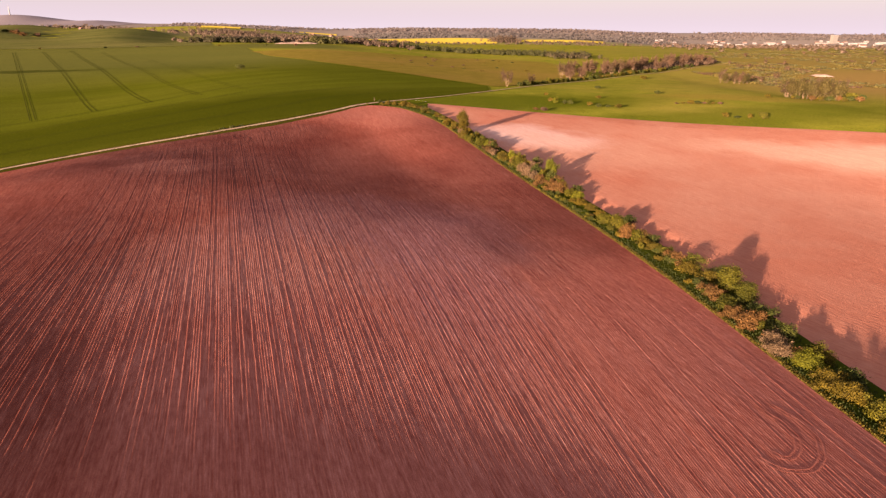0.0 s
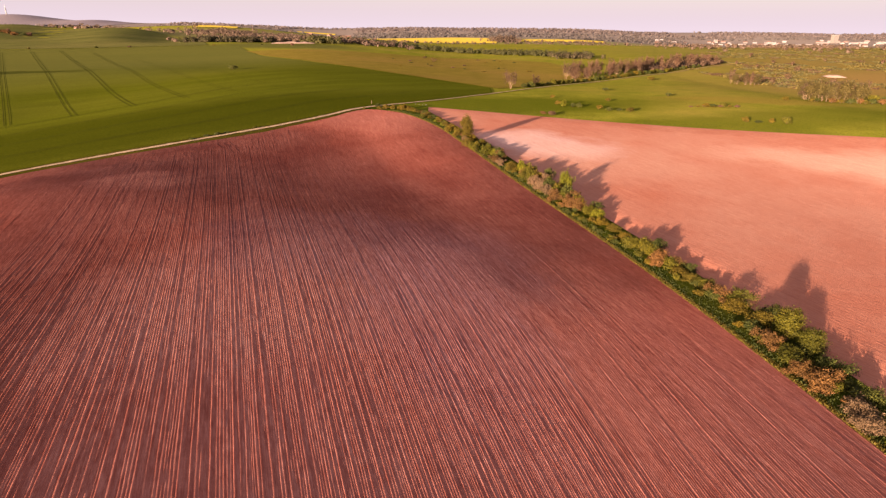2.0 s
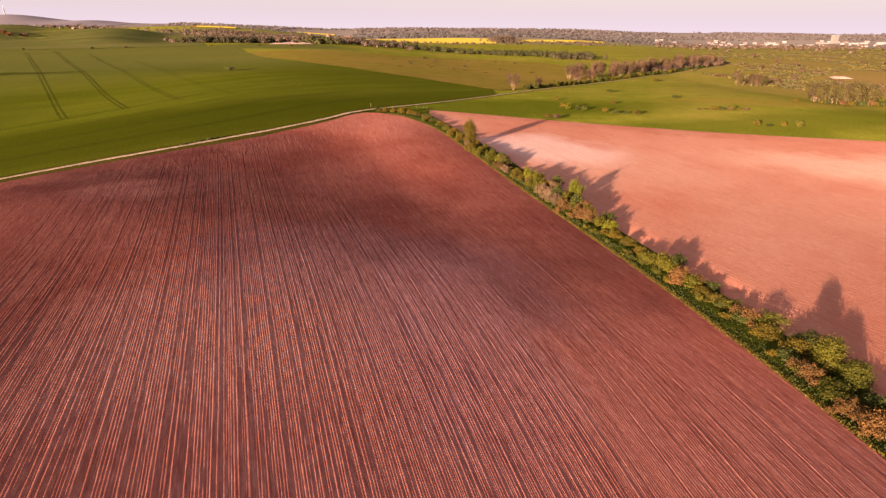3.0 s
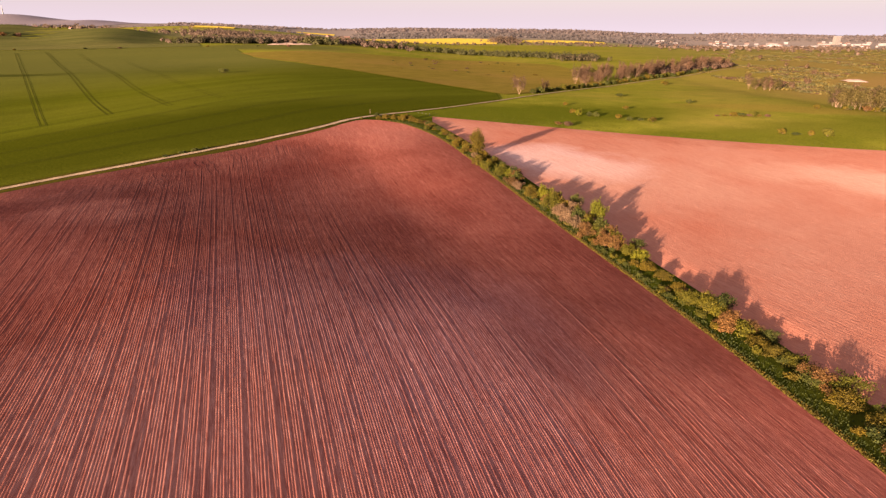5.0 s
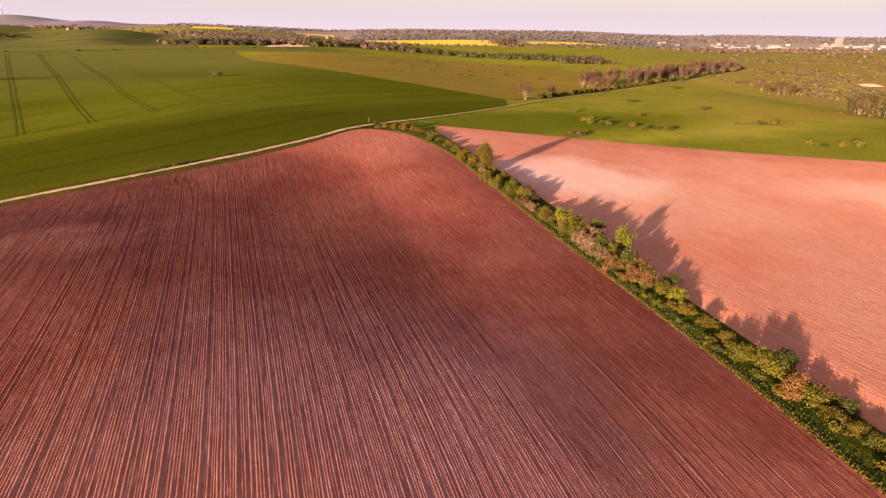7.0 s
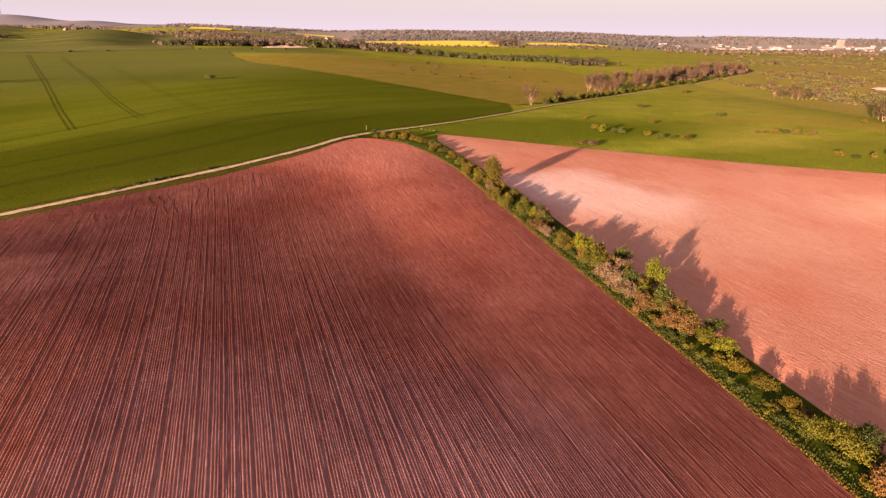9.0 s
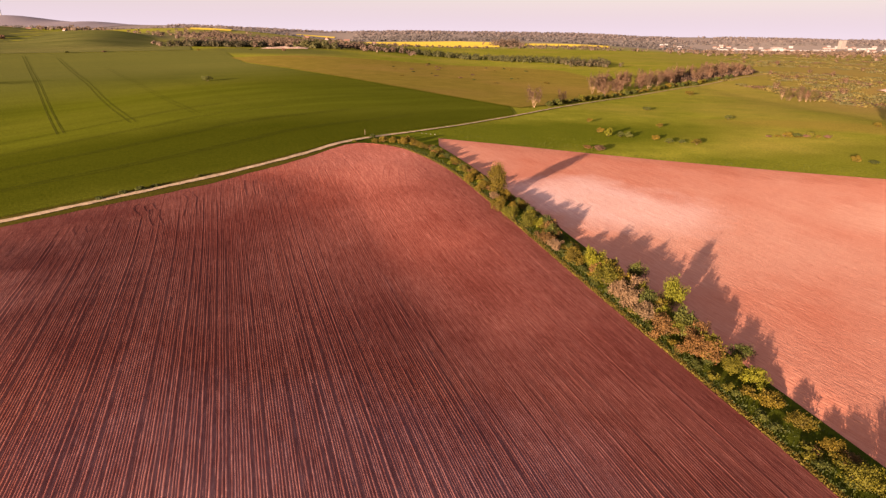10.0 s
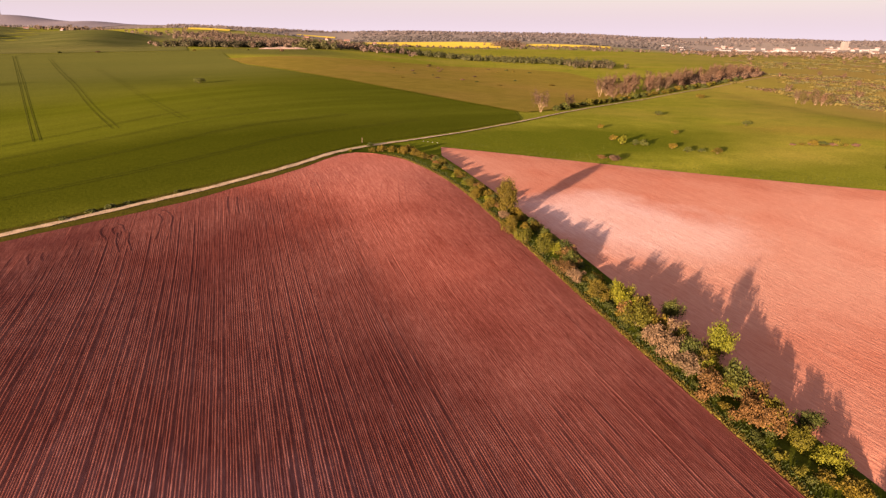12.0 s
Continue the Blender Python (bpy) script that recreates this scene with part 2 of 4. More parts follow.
LEAF = {
    "green": leaf("leaf_green", (0.0374, 0.0357, 0.0026), (0.0697, 0.0612, 0.0034), (0.119, 0.0978, 0.0051)),
    "bright": leaf("leaf_bright", (0.0697, 0.0689, 0.0033), (0.1107, 0.1041, 0.0049), (0.164, 0.141, 0.0082), 0.4),
    "dark": leaf("leaf_dark", (0.022, 0.027, 0.004), (0.040, 0.043, 0.005), (0.070, 0.065, 0.007), 0.25),
    "olive": leaf("leaf_olive", (0.0439, 0.0314, 0.00224), (0.0848, 0.0585, 0.0037), (0.135, 0.0892, 0.00654)),
    "orange": leaf("leaf_orange", (0.051, 0.0238, 0.0059), (0.0935, 0.0442, 0.0119), (0.1615, 0.0833, 0.0255), 0.25),
    "pink": leaf("leaf_blossom", (0.0638, 0.0357, 0.017), (0.119, 0.0697, 0.0374), (0.204, 0.1275, 0.085), 0.25),
    "bank": leaf("bank_blade", (0.016, 0.022, 0.003), (0.027, 0.033, 0.004), (0.050, 0.050, 0.006), 0.25),
    "gold": leaf("dry_grass", (0.066, 0.048, 0.005), (0.098, 0.068, 0.008), (0.13, 0.086, 0.011), 0.3),
    "rust": leaf("twig_rust", (0.0718, 0.0382, 0.0216), (0.101, 0.0562, 0.0331), (0.14, 0.0806, 0.0504), 0.5),
    "wood": leaf("far_wood", (0.0914, 0.0616, 0.0429), (0.122, 0.0803, 0.0591), (0.141, 0.0989, 0.0739), 0.5),
    "birch": leaf("birch_leaf", (0.0375, 0.0294, 0.0078), (0.06, 0.0462, 0.0117), (0.09, 0.0658, 0.0182), 0.4),
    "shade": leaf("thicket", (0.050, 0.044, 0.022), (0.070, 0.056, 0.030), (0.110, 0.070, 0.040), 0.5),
    # ridge and pine are paled in colour to stand for aerial haze
    "ridge": leaf("hazed_ridge_wood", (0.217, 0.171, 0.166), (0.231, 0.184, 0.177), (0.245, 0.197, 0.192), 0.75),
    "plum": leaf("purple_twigs", (0.078, 0.048, 0.033), (0.100, 0.062, 0.041), (0.125, 0.078, 0.050), 0.45),
    "pine": leaf("far_pine", (0.080, 0.074, 0.026), (0.108, 0.096, 0.036), (0.145, 0.122, 0.052), 0.6),
    "heath": leaf("heath_leaf", (0.0819, 0.0671, 0.0156), (0.113, 0.0874, 0.0218), (0.156, 0.109, 0.0359), 0.5),
    "meadow": leaf("meadow_blade", (0.0375, 0.042, 0.00375), (0.051, 0.054, 0.0045), (0.0713, 0.069, 0.0075), 0.4),
}
# wall colours dulled to stand for the haze over the far town
M_WALL = plain("pale_render", (0.125, 0.105, 0.102), 0.85, 0.1, 0.12)
M_WALL2 = plain("cream_render", (0.125, 0.10, 0.09), 0.85, 0.1, 0.12)
M_ROOF = plain("red_tile", (0.13, 0.065, 0.048), 0.85, 0.3)
M_ROOFG = plain("grey_roof", (0.24, 0.21, 0.21), 0.7, 0.1)
M_GLASS = plain("window_glass", (0.06, 0.07, 0.08), 0.15, 0.3, 0.1, 0.6)
M_STEEL = plain("painted_steel", (0.16, 0.15, 0.16), 0.5, 0.5)
M_SAND = plain("bare_sand", (0.23, 0.155, 0.12), 0.95, 0.1, 0.25, 0.1)
M_STONE = plain("pale_stone", (0.20, 0.175, 0.15), 0.9, 2.0)


# ---- the lie of the land ----
# near land: a polynomial in u = (x - 10) / 180 and v = (y - 215) / 205
RELIEF = {
    0: (-5.04, 9.44, -8.36, -9.79, 16.7, -0.88, -6.87, 1.52),
    1: (-7.12, 4.47, -9.34, -1.05, 3.8, -3.14, 3.32),
    2: (-0.8, -1.49, 5.47, 6.0, -7.51, 0.4),
    3: (17.02, -5.93, -2.04, 0.41, 0.25),
    4: (-4.09, -2.48, 1.4, 0.64),
    5: (-2.79, 1.84, 1.21),
    6: (1.95, -0.15),
    7: (-4.82,),
}


def step(a, b, x):
    t = np.clip((x - a) / (b - a), 0, 1)
    return t * t * (3 - 2 * t)


def hump(x, y, cx, cy, sx, sy, h):
    return h * np.exp(-((x - cx) / sx) ** 2 / 2 - ((y - cy) / sy) ** 2 / 2)


def hedge_x(y):
    """The west edge of the hedge bank."""
    y = np.asarray(y, float)
    return 44.44 - 8.70 * np.log1p(np.exp((y - 113.5) / 21.8)) - 5.72 * np.exp(-((y - 145) / 43.2) ** 2 / 2)


TURN_Y = (212, 218, 224, 229, 234, 238, 241, 243, 244.5, 246)
TURN_X = (0, -0.2, -0.9, -1.7, -3.0, -4.2, -5.5, -6.6, -9.1, -12.5)


def edge_x(y):
    """The edge of the west field along the hedge, which swings west as it nears the track."""
    return hedge_x(y) + np.interp(y, TURN_Y, TURN_X)


TRACK_X = (-275, -200, -110, -101, -92, -85, -77, -70, -63.5, -57, -51, -45, -40, -36, -33, -30, -24, -16, -9, 6, 20, 28, 36, 54, 73, 98, 130, 190, 260, 330)
TRACK_Y = (-55, 37, 146.6, 157.4, 166.8, 173.8, 181.4, 188.6, 195.7, 202.8, 209.9, 218.6, 226, 233.0, 239.4, 244.8, 252.2, 259.7, 266.2, 282, 300, 310.5, 322.5, 349.2, 375, 407, 444, 512, 590, 660)
SOIL_X = (-275, -200, -108, -98, -87, -84, -76, -68.5, -60, -52, -46.5, -42, -35.2, -32, -28.5, -25, -20, -17.7, -12.5, -7.6, -3.2, -1, 60)
SOIL_Y = (-60, 31, 143.0, 156, 167.2, 170.6, 178.3, 185.6, 193.4, 202, 210.6, 216.8, 228.6, 236.5, 243.0, 245.7, 245.6, 244.7, 240.9, 234.4, 227.2, 228, 228)


def soil_top(x):
    """Where the west field ends, below the track and round its rounded corner."""
    return np.interp(x, SOIL_X, SOIL_Y)


def track_y(x):
    return np.interp(x, TRACK_X, TRACK_Y)


def lie(x, y):
    """The height of the ground at x, y (arrays or numbers)."""
    x, y = np.asarray(x, float), np.asarray(y, float)
    xc, yc = np.clip(x, -165, 190), np.minimum(15 + 5 * np.logaddexp(0, (y - 15) / 5), 420)
    u, v = (xc - 10) / 180, (yc - 215) / 205
    near = sum(u ** i * sum(a * v ** j for j, a in enumerate(cs)) for i, cs in RELIEF.items())
    # the west field dips behind a low swell and climbs again to the track
    inside = step(1, 30, hedge_x(np.clip(y, -60, 260)) - x) * step(2, 32, (track_y(x) - y) * 0.63)
    near = near + inside * (hump(x, y, -28, 172, 48, 34, -2.9) + hump(x, y, -15, 95, 50, 28, 0.4) + hump(x, y, 5, 30, 42, 26, -1.6) + hump(x, y, -64, 30, 34, 36, 2.6) + hump(x, y, -84, 146, 28, 24, 2.4))
    # the east field swells beyond the hedge
    near = near + step(5, 14, x - hedge_x(np.clip(y, -60, 260))) * hump(x, y, 76, 92, 30, 40, 1.9)
    far = np.hypot(x - xc, y - yc)
    w = 1 - step(0, 220, far)
    west = step(60, -160, x)
    d = -6.0 + west * (6.6 + 6.5 * np.clip((y - 420) / 360, 0, 1)) * (1 - step(1000, 1350, y))
    d = d + hump(x, y, -600, 960, 260, 170, 11) * (1 - step(-560, -320, x)) + hump(x, y, -980, 1080, 260, 180, 12) + hump(x, y, -330, 1250, 150, 150, 6)
    d = d + hump(x, y, -500, 1420, 190, 120, 29) + hump(x, y, -1150, 1700, 420, 260, 24)
    # the plain sinks into a wide valley and rises to wooded hills at the horizon
    sink = (24 + 17 * step(300, 1500, x)) * step(-900, -250, x)
    d = d - sink * step(1150, 2250, y) + 13 * step(2280, 2800, y) * step(-500, -200, x) * (1 - step(900, 1200, x))
    d = d + step(3000, 3800, y) * (sink + 21 + 4 * np.sin(x / 420) - 10 * step(500, 2200, x) - 13 * step(-500, -200, x) * (1 - step(900, 1200, x)))
    d = d + step(1900, 2800, y) * (4 * np.sin(x / 310 + 1) + 3 * np.sin(x / 170 + y / 240)) + 14 * step(1500, 2600, y) * step(-400, -1000, x)
    d = d + hump(x, y, -2300, 3450, 170, 260, 46) + hump(x, y, -1900, 3600, 75, 200, 15)
    d = d + step(520, 900, y) * 1.2 * np.sin(x / 95 + 0.6) * np.sin(y / 130)
    d = d + step(680, 820, y) * step(-260, -360, x) * (1 - step(1150, 1300, y)) * 2.6 * np.sin((x + 0.35 * y) / 27)
    return near * w + d * (1 - w)


def lie1(x, y):
    return float(lie(x, y))


EDGE_X = (-8, 20, 50, 80, 110, 140, 170, 260, 420)
EDGE_Y = (258.3, 251.2, 242.6, 233.5, 222.8, 211.4, 199, 160, 90)


# ---- mesh tools ----
def from_grid(name, X, Y, Z, material, parent=None):
    """A sheet over a grid of points."""
    n, k = X.shape
    co = np.stack([X, Y, Z], -1).reshape(-1, 3)
    i = np.arange(n * k).reshape(n, k)
    q = np.stack([i[:-1, :-1], i[1:, :-1], i[1:, 1:], i[:-1, 1:]], -1).reshape(-1, 4)
    a, b, c = co[q[0, 0]], co[q[0, 1]], co[q[0, 2]]
    if np.cross(b - a, c - a)[2] < 0:
        q = q[:, ::-1]
    me = bpy.data.meshes.new(name)
    me.vertices.add(len(co))
    me.vertices.foreach_set("co", co.ravel())
    me.loops.add(q.size)
    me.loops.foreach_set("vertex_index", q.ravel().astype(np.int32))
    me.polygons.add(len(q))
    me.polygons.foreach_set("loop_start", np.arange(0, q.size, 4, dtype=np.int32))
    me.polygons.foreach_set("use_smooth", np.ones(len(q), bool))
    me.update(calc_edges=True)
    me.materials.append(material)
    ob = new(name, me)
    ob.parent = parent
    return ob


def from_quads(name, co, material, parent=None, tri=False):
    """One mesh of loose quads (or triangles): co is n x 4 x 3."""
    k = co.shape[1]
    me = bpy.data.meshes.new(name)
    me.vertices.add(co.shape[0] * k)
    me.vertices.foreach_set("co", co.astype(np.float32).ravel())
    me.loops.add(co.shape[0] * k)
    me.loops.foreach_set("vertex_index", np.arange(co.shape[0] * k, dtype=np.int32))
    me.polygons.add(co.shape[0])
    me.polygons.foreach_set("loop_start", np.arange(0, co.shape[0] * k, k, dtype=np.int32))
    me.update(calc_edges=True)
    me.materials.append(material)
    ob = new(name, me)
    ob.parent = parent
    return ob


def part(name, bm, material, parent, label=""):
    me = bpy.data.meshes.new(name)
    bm.to_mesh(me)
    bm.free()
    me.materials.append(material)
    ob = new(name, me)
    ob.parent = parent
    return tagged(ob, label) if label else ob


def along(pts, n):
    """n points spread evenly along a polyline."""
    p = np.asarray(pts, float)
    s = np.concatenate([[0], np.cumsum(np.hypot(*np.diff(p, axis=0).T))])
    t = np.linspace(0, s[-1], n)
    return np.stack([np.interp(t, s, p[:, 0]), np.interp(t, s, p[:, 1])], -1)


def patch(name, side_a, side_b, n, k, lift, material):
    """A sheet laid over the ground between two lines."""
    a, b = along(side_a, n), along(side_b, n)
    w = np.linspace(0, 1, k)[None, :, None]
    p = a[:, None] * (1 - w) + b[:, None] * w
    return from_grid(name, p[..., 0], p[..., 1], lie(p[..., 0], p[..., 1]) + lift, material)


def ribbon(name, line, n, width, lift, material, crown=0.0, k=3, ragged=0.0):
    """A strip of that width along a line on the ground."""
    p = along(line, n)
    t = np.gradient(p, axis=0)
    t /= np.hypot(t[:, 0], t[:, 1])[:, None]
    nrm = np.stack([-t[:, 1], t[:, 0]], -1)
    w = np.linspace(-0.5, 0.5, k)
    off = w[None, :] * (width + ragged * np.random.uniform(-1, 1, (n, 1))) + ragged * 0.4 * np.random.uniform(-1, 1, (n, 1))
    X = p[:, 0, None] + nrm[:, 0, None] * off
    Y = p[:, 1, None] + nrm[:, 1, None] * off
    Z = lie(X, Y) + lift + crown * (1 - (2 * w[None, :]) ** 2)
    return from_grid(name, X, Y, Z, material)


def spread(start, stop, first, growth, limit):
    out, s = [start], first
    sign = 1 if stop > start else -1
    while abs(out[-1] - start) < abs(stop - start):
        out.append(out[-1] + sign * s)
        s = min(s * growth, limit)
    return out[1:]


# ---- ground ----
gx = np.array(sorted(spread(-270, -3600, 5, 1.09, 60) + list(np.arange(-270, 331, 5.0)) + spread(330, 3600, 5, 1.09, 60)))
gy = np.array(sorted(spread(-80, -900, 6, 1.2, 90) + list(np.arange(-80, 481, 5.0)) + spread(480, 3950, 5, 1.06, 50)))
GX, GY = np.meshgrid(gx, gy, indexing="ij")
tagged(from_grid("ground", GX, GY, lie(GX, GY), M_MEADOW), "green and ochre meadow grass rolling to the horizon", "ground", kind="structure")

# west ploughed field, with a ridge for every row
rng = np.random.default_rng(3)
width = rng.uniform(0.17, 0.36, 740)
start = -0.1 + np.concatenate([[0], np.cumsum(width)])
PER = 4
row_no = np.repeat(np.arange(len(width)), PER)
turn_ = np.tile(np.arange(PER) / PER, len(width))
uu = start[row_no] + width[row_no] * turn_
nv = 112


def row_x(u, y):
    """Rows follow the hedge beside it and run dead straight further in."""
    b = step(4, 80, u)
    return (1 - b) * edge_x(y) + b * (33.4 - 0.336 * (y - 120)) - u


def field_top(u):
    y = np.arange(-40, 250, 0.5)[None, :]
    out = y > soil_top(row_x(u[:, None], y))
    out[:, -1] = True
    return y[0][np.argmax(out, axis=1)]


top = field_top(uu)
top = np.convolve(np.pad(top, 10, mode="edge"), np.ones(21) / 21, "valid")
vv = np.linspace(0, 1, nv)[None, :] ** 0.9
FY = -60 + (top[:, None] + 60) * vv
n_row = len(width)
sway = np.array([[noise.noise((r * 0.63, v * 0.16, 4.1)) for v in np.linspace(-60, 250, nv)] for r in range(n_row)])[row_no]
FX = row_x(uu[:, None], FY) + 0.07 * sway
depth = (0.135 * width * rng.uniform(0.78, 1.22, n_row))[row_no]
lot = row_no // 9
seam = (row_no + rng.integers(0, 4, lot[-1] + 1)[lot]) % 9 < 1
depth = depth - 0.008 * seam * rng.uniform(0, 1, lot[-1] + 1)[lot]
wob = np.array([[noise.noise((r * 0.37, v * 0.09, 0.3)) + 0.9 * noise.noise((r * 0.9, v * 0.45, 7.3)) for v in np.linspace(-60, 250, nv)] for r in range(n_row)])[row_no]
crest = np.array((0.0, 1.0, 0.9, 1.0))[(turn_ * PER).round().astype(int)]
ridge = crest[:, None] * depth[:, None] * np.clip(1 + 0.28 * wob, 0.5, 1.5)
head = 1 - 0.6 * step(18, 9, (track_y(FX) - FY) * 0.63 + 5 * wob)
FZ = lie(FX, FY) + 0.12 + ridge * head
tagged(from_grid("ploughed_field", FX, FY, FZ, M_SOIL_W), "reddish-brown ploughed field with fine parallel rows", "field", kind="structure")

# east ploughed field
ea = [(float(hedge_x(y)) + 7.0, y) for y in np.linspace(-60, 238, 60)] + [(-4.5, 249)]
n_e, k_e = 150, 150
ta = along(ea, n_e)
fe = np.linspace(0, 1, k_e) ** 1.5
EX = ta[:, 0, None] + (420 - ta[:, 0, None]) * fe[None, :]
ytop = np.interp(EX, EDGE_X, EDGE_Y)
EY = -60 + (ytop + 60) * np.linspace(0, 1, n_e)[:, None]
EX0 = hedge_x(np.minimum(EY, 246)) + 7.0
EX = EX0 + (420 - EX0) * fe[None, :]
EY = -60 + (np.interp(EX, EDGE_X, EDGE_Y) + 60) * np.linspace(0, 1, n_e)[:, None]
EX0 = hedge_x(np.minimum(EY, 246)) + 7.0
EX = EX0 + (420 - EX0) * fe[None, :]
tagged(from_grid("ploughed_field", EX, EY, lie(EX, EY) + 0.12, M_SOIL_E), "pale salmon-pink harrowed field of dry soil", "field", kind="structure")

# crops and meadows beyond
side = [(x, float(track_y(x)) + 4.5) for x in np.linspace(-275, 30, 60)]
wheat_far = [(-900, 420), (-520, 540), (-367, 612), (-298, 661), (-245, 698), (-205, 680), (-176, 612), (-152, 564), (-110, 524), (-61, 461), (-24, 411), (31, 343)]
tagged(patch("crop_field", side, wheat_far, 130, 80, 0.25, M_CROP), "deep green field of young wheat with tractor tracks", "field", kind="structure")
olive_a = [(33, 343), (-22, 412), (-59, 462), (-108, 525), (-150, 566), (-176, 606)]
olive_b = [(35, 341), (62, 368), (105, 425), (128, 520), (119, 654), (60, 715), (-72, 676), (-130, 650), (-172, 610)]
tagged(patch("fallow_field", olive_a, olive_b, 60, 50, 0.4, M_OLIVE), "tan and olive fallow grassland with darker tufts", "field", kind="structure")
tagged(patch("crop_field", [(-1500, 330), (-900, 430), (-520, 548), (-367, 620), (-300, 668), (-247, 706)], [(-1500, 1120), (-1000, 1150), (-640, 1120), (-440, 1040), (-310, 860)], 110, 60, 0.27, M_HILL),
       "green crop on a long rolling hillside with faint wheel lines", "field", kind="structure")
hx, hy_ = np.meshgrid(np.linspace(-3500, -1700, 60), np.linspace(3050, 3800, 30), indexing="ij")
tagged(from_grid("far_hill", hx, hy_, lie(hx, hy_) + 1.5, M_HAZE), "smooth wooded hill on the horizon, coloured blue-grey for haze", "hill", kind="structure")

# dirt track and its grass verge
tr = [(x, float(track_y(x))) for x in np.linspace(-270, 325, 160)]
vx = np.linspace(-270, -29, 240)
jag = np.array([noise.noise((v * 0.5, 3.0, 1.0)) + 0.6 * noise.noise((v * 1.7, 5.0, 1.0)) for v in vx])
tagged(patch("verge", np.stack([vx - 2.1, track_y(vx) + 2.4], -1), np.stack([vx + 0.3 * jag, soil_top(vx) - 0.4 + 0.8 * jag], -1), 480, 7, 0.17, M_VERGE), "uneven yellow-green grass verge beside a dirt track", "verge", kind="structure")
vx = np.linspace(-29.2, -3.0, 60)
tagged(patch("verge", np.stack([vx, soil_top(vx) + (track_y(vx) - 1.0 - soil_top(vx)) * (1 - step(-20, -3, vx)) + 5.0 * step(-20, -3, vx)], -1), np.stack([vx, soil_top(vx) - 0.3], -1), 80, 12, 0.15, M_BANK), "dark rough grass at the field's rounded corner", "verge", kind="structure")
for x0, x1, wide in ((-270, -12, 1.8), (-12, 325, 1.2)):
    tr = [(x, float(track_y(x))) for x in np.linspace(x0, x1, 100)]
    tagged(ribbon("dirt_track", tr, 200, wide, 0.33, M_TRACK, 0.02, 4, 0.3), "pale gravel farm track between the fields", "track", kind="structure")


# ---- plants ----
def unit(v):
    return v / np.linalg.norm(v, axis=1)[:, None]


def quads_at(c, s, rng, aspect=0.7, out=None, loose=0.55):
    """Small leaf blades of size s about the points c, turned at random or to face roughly outwards."""
    n = len(c)
    if out is None:
        a = unit(rng.normal(size=(n, 3)))
        b = unit(np.cross(a, rng.normal(size=(n, 3))))
    else:
        face_ = unit(out + loose * rng.normal(size=(n, 3)))
        a = unit(np.cross(face_, rng.normal(size=(n, 3))))
        b = np.cross(face_, a)
    s = np.asarray(s).reshape(-1, 1)
    a, b = a * s, b * s * aspect
    return np.stack([c - a, c - b * 0.9 + a * 0.1, c + a, c + b], 1)


def lobes_points(lobes, n, rng, shell=0.55):
    """Points in the outer shells of overlapping lobes (x, y, z, rx, rz), and the way out of the lobe at each."""
    w = np.array([l[3] ** 2 * l[4] for l in lobes])
    pick = rng.choice(len(lobes), n, p=w / w.sum())
    L = np.array(lobes)[pick]
    d = unit(rng.normal(size=(n, 3)))
    r = (shell + (1 - shell) * rng.random(n) ** 0.6) * (1 + 0.3 * np.abs(rng.normal(size=n)) * rng.choice((-1, 1), n))
    return L[:, :3] + d * r[:, None] * np.stack([L[:, 3], L[:, 3], L[:, 4]], 1), d


def tube(bm, a, b, r0, r1, n=5):
    a, b = Vector(a), Vector(b)
    q = (b - a).to_track_quat("Z", "Y")
    ring = []
    for p, r in ((a, r0), (b, r1)):
        ring.append([bm.verts.new(p + q @ Vector((r * math.cos(k * 2 * math.pi / n), r * math.sin(k * 2 * math.pi / n), 0))) for k in range(n)])
    for k in range(n):
        bm.faces.new((ring[0][k], ring[0][(k + 1) % n], ring[1][(k + 1) % n], ring[1][k]))
    bm.faces.new(ring[1])


def branch(bm, p, d, length, r, level, rng, tips):
    """A limb that bends and forks; the ends are gathered in tips."""
    for _ in range(3):
        e = p + d * length / 3
        tube(bm, p, e, r, r * 0.8, 5 if r > 0.02 else 3)
        p, r = e, r * 0.8
        d = (d + Vector(rng.normal(size=3)) * 0.16 + Vector((0, 0, 0.06))).normalized()
        if level > 0:
            for _k in range(2):
                side = (d + Vector(rng.normal(size=3)) * 0.62).normalized()
                branch(bm, p, side, length * 0.55, r * 0.55, level - 1, rng, tips)
    tips.append(tuple(p))


def mesh_of(ob):
    me = ob.data
    bpy.data.objects.remove(ob)
    return me


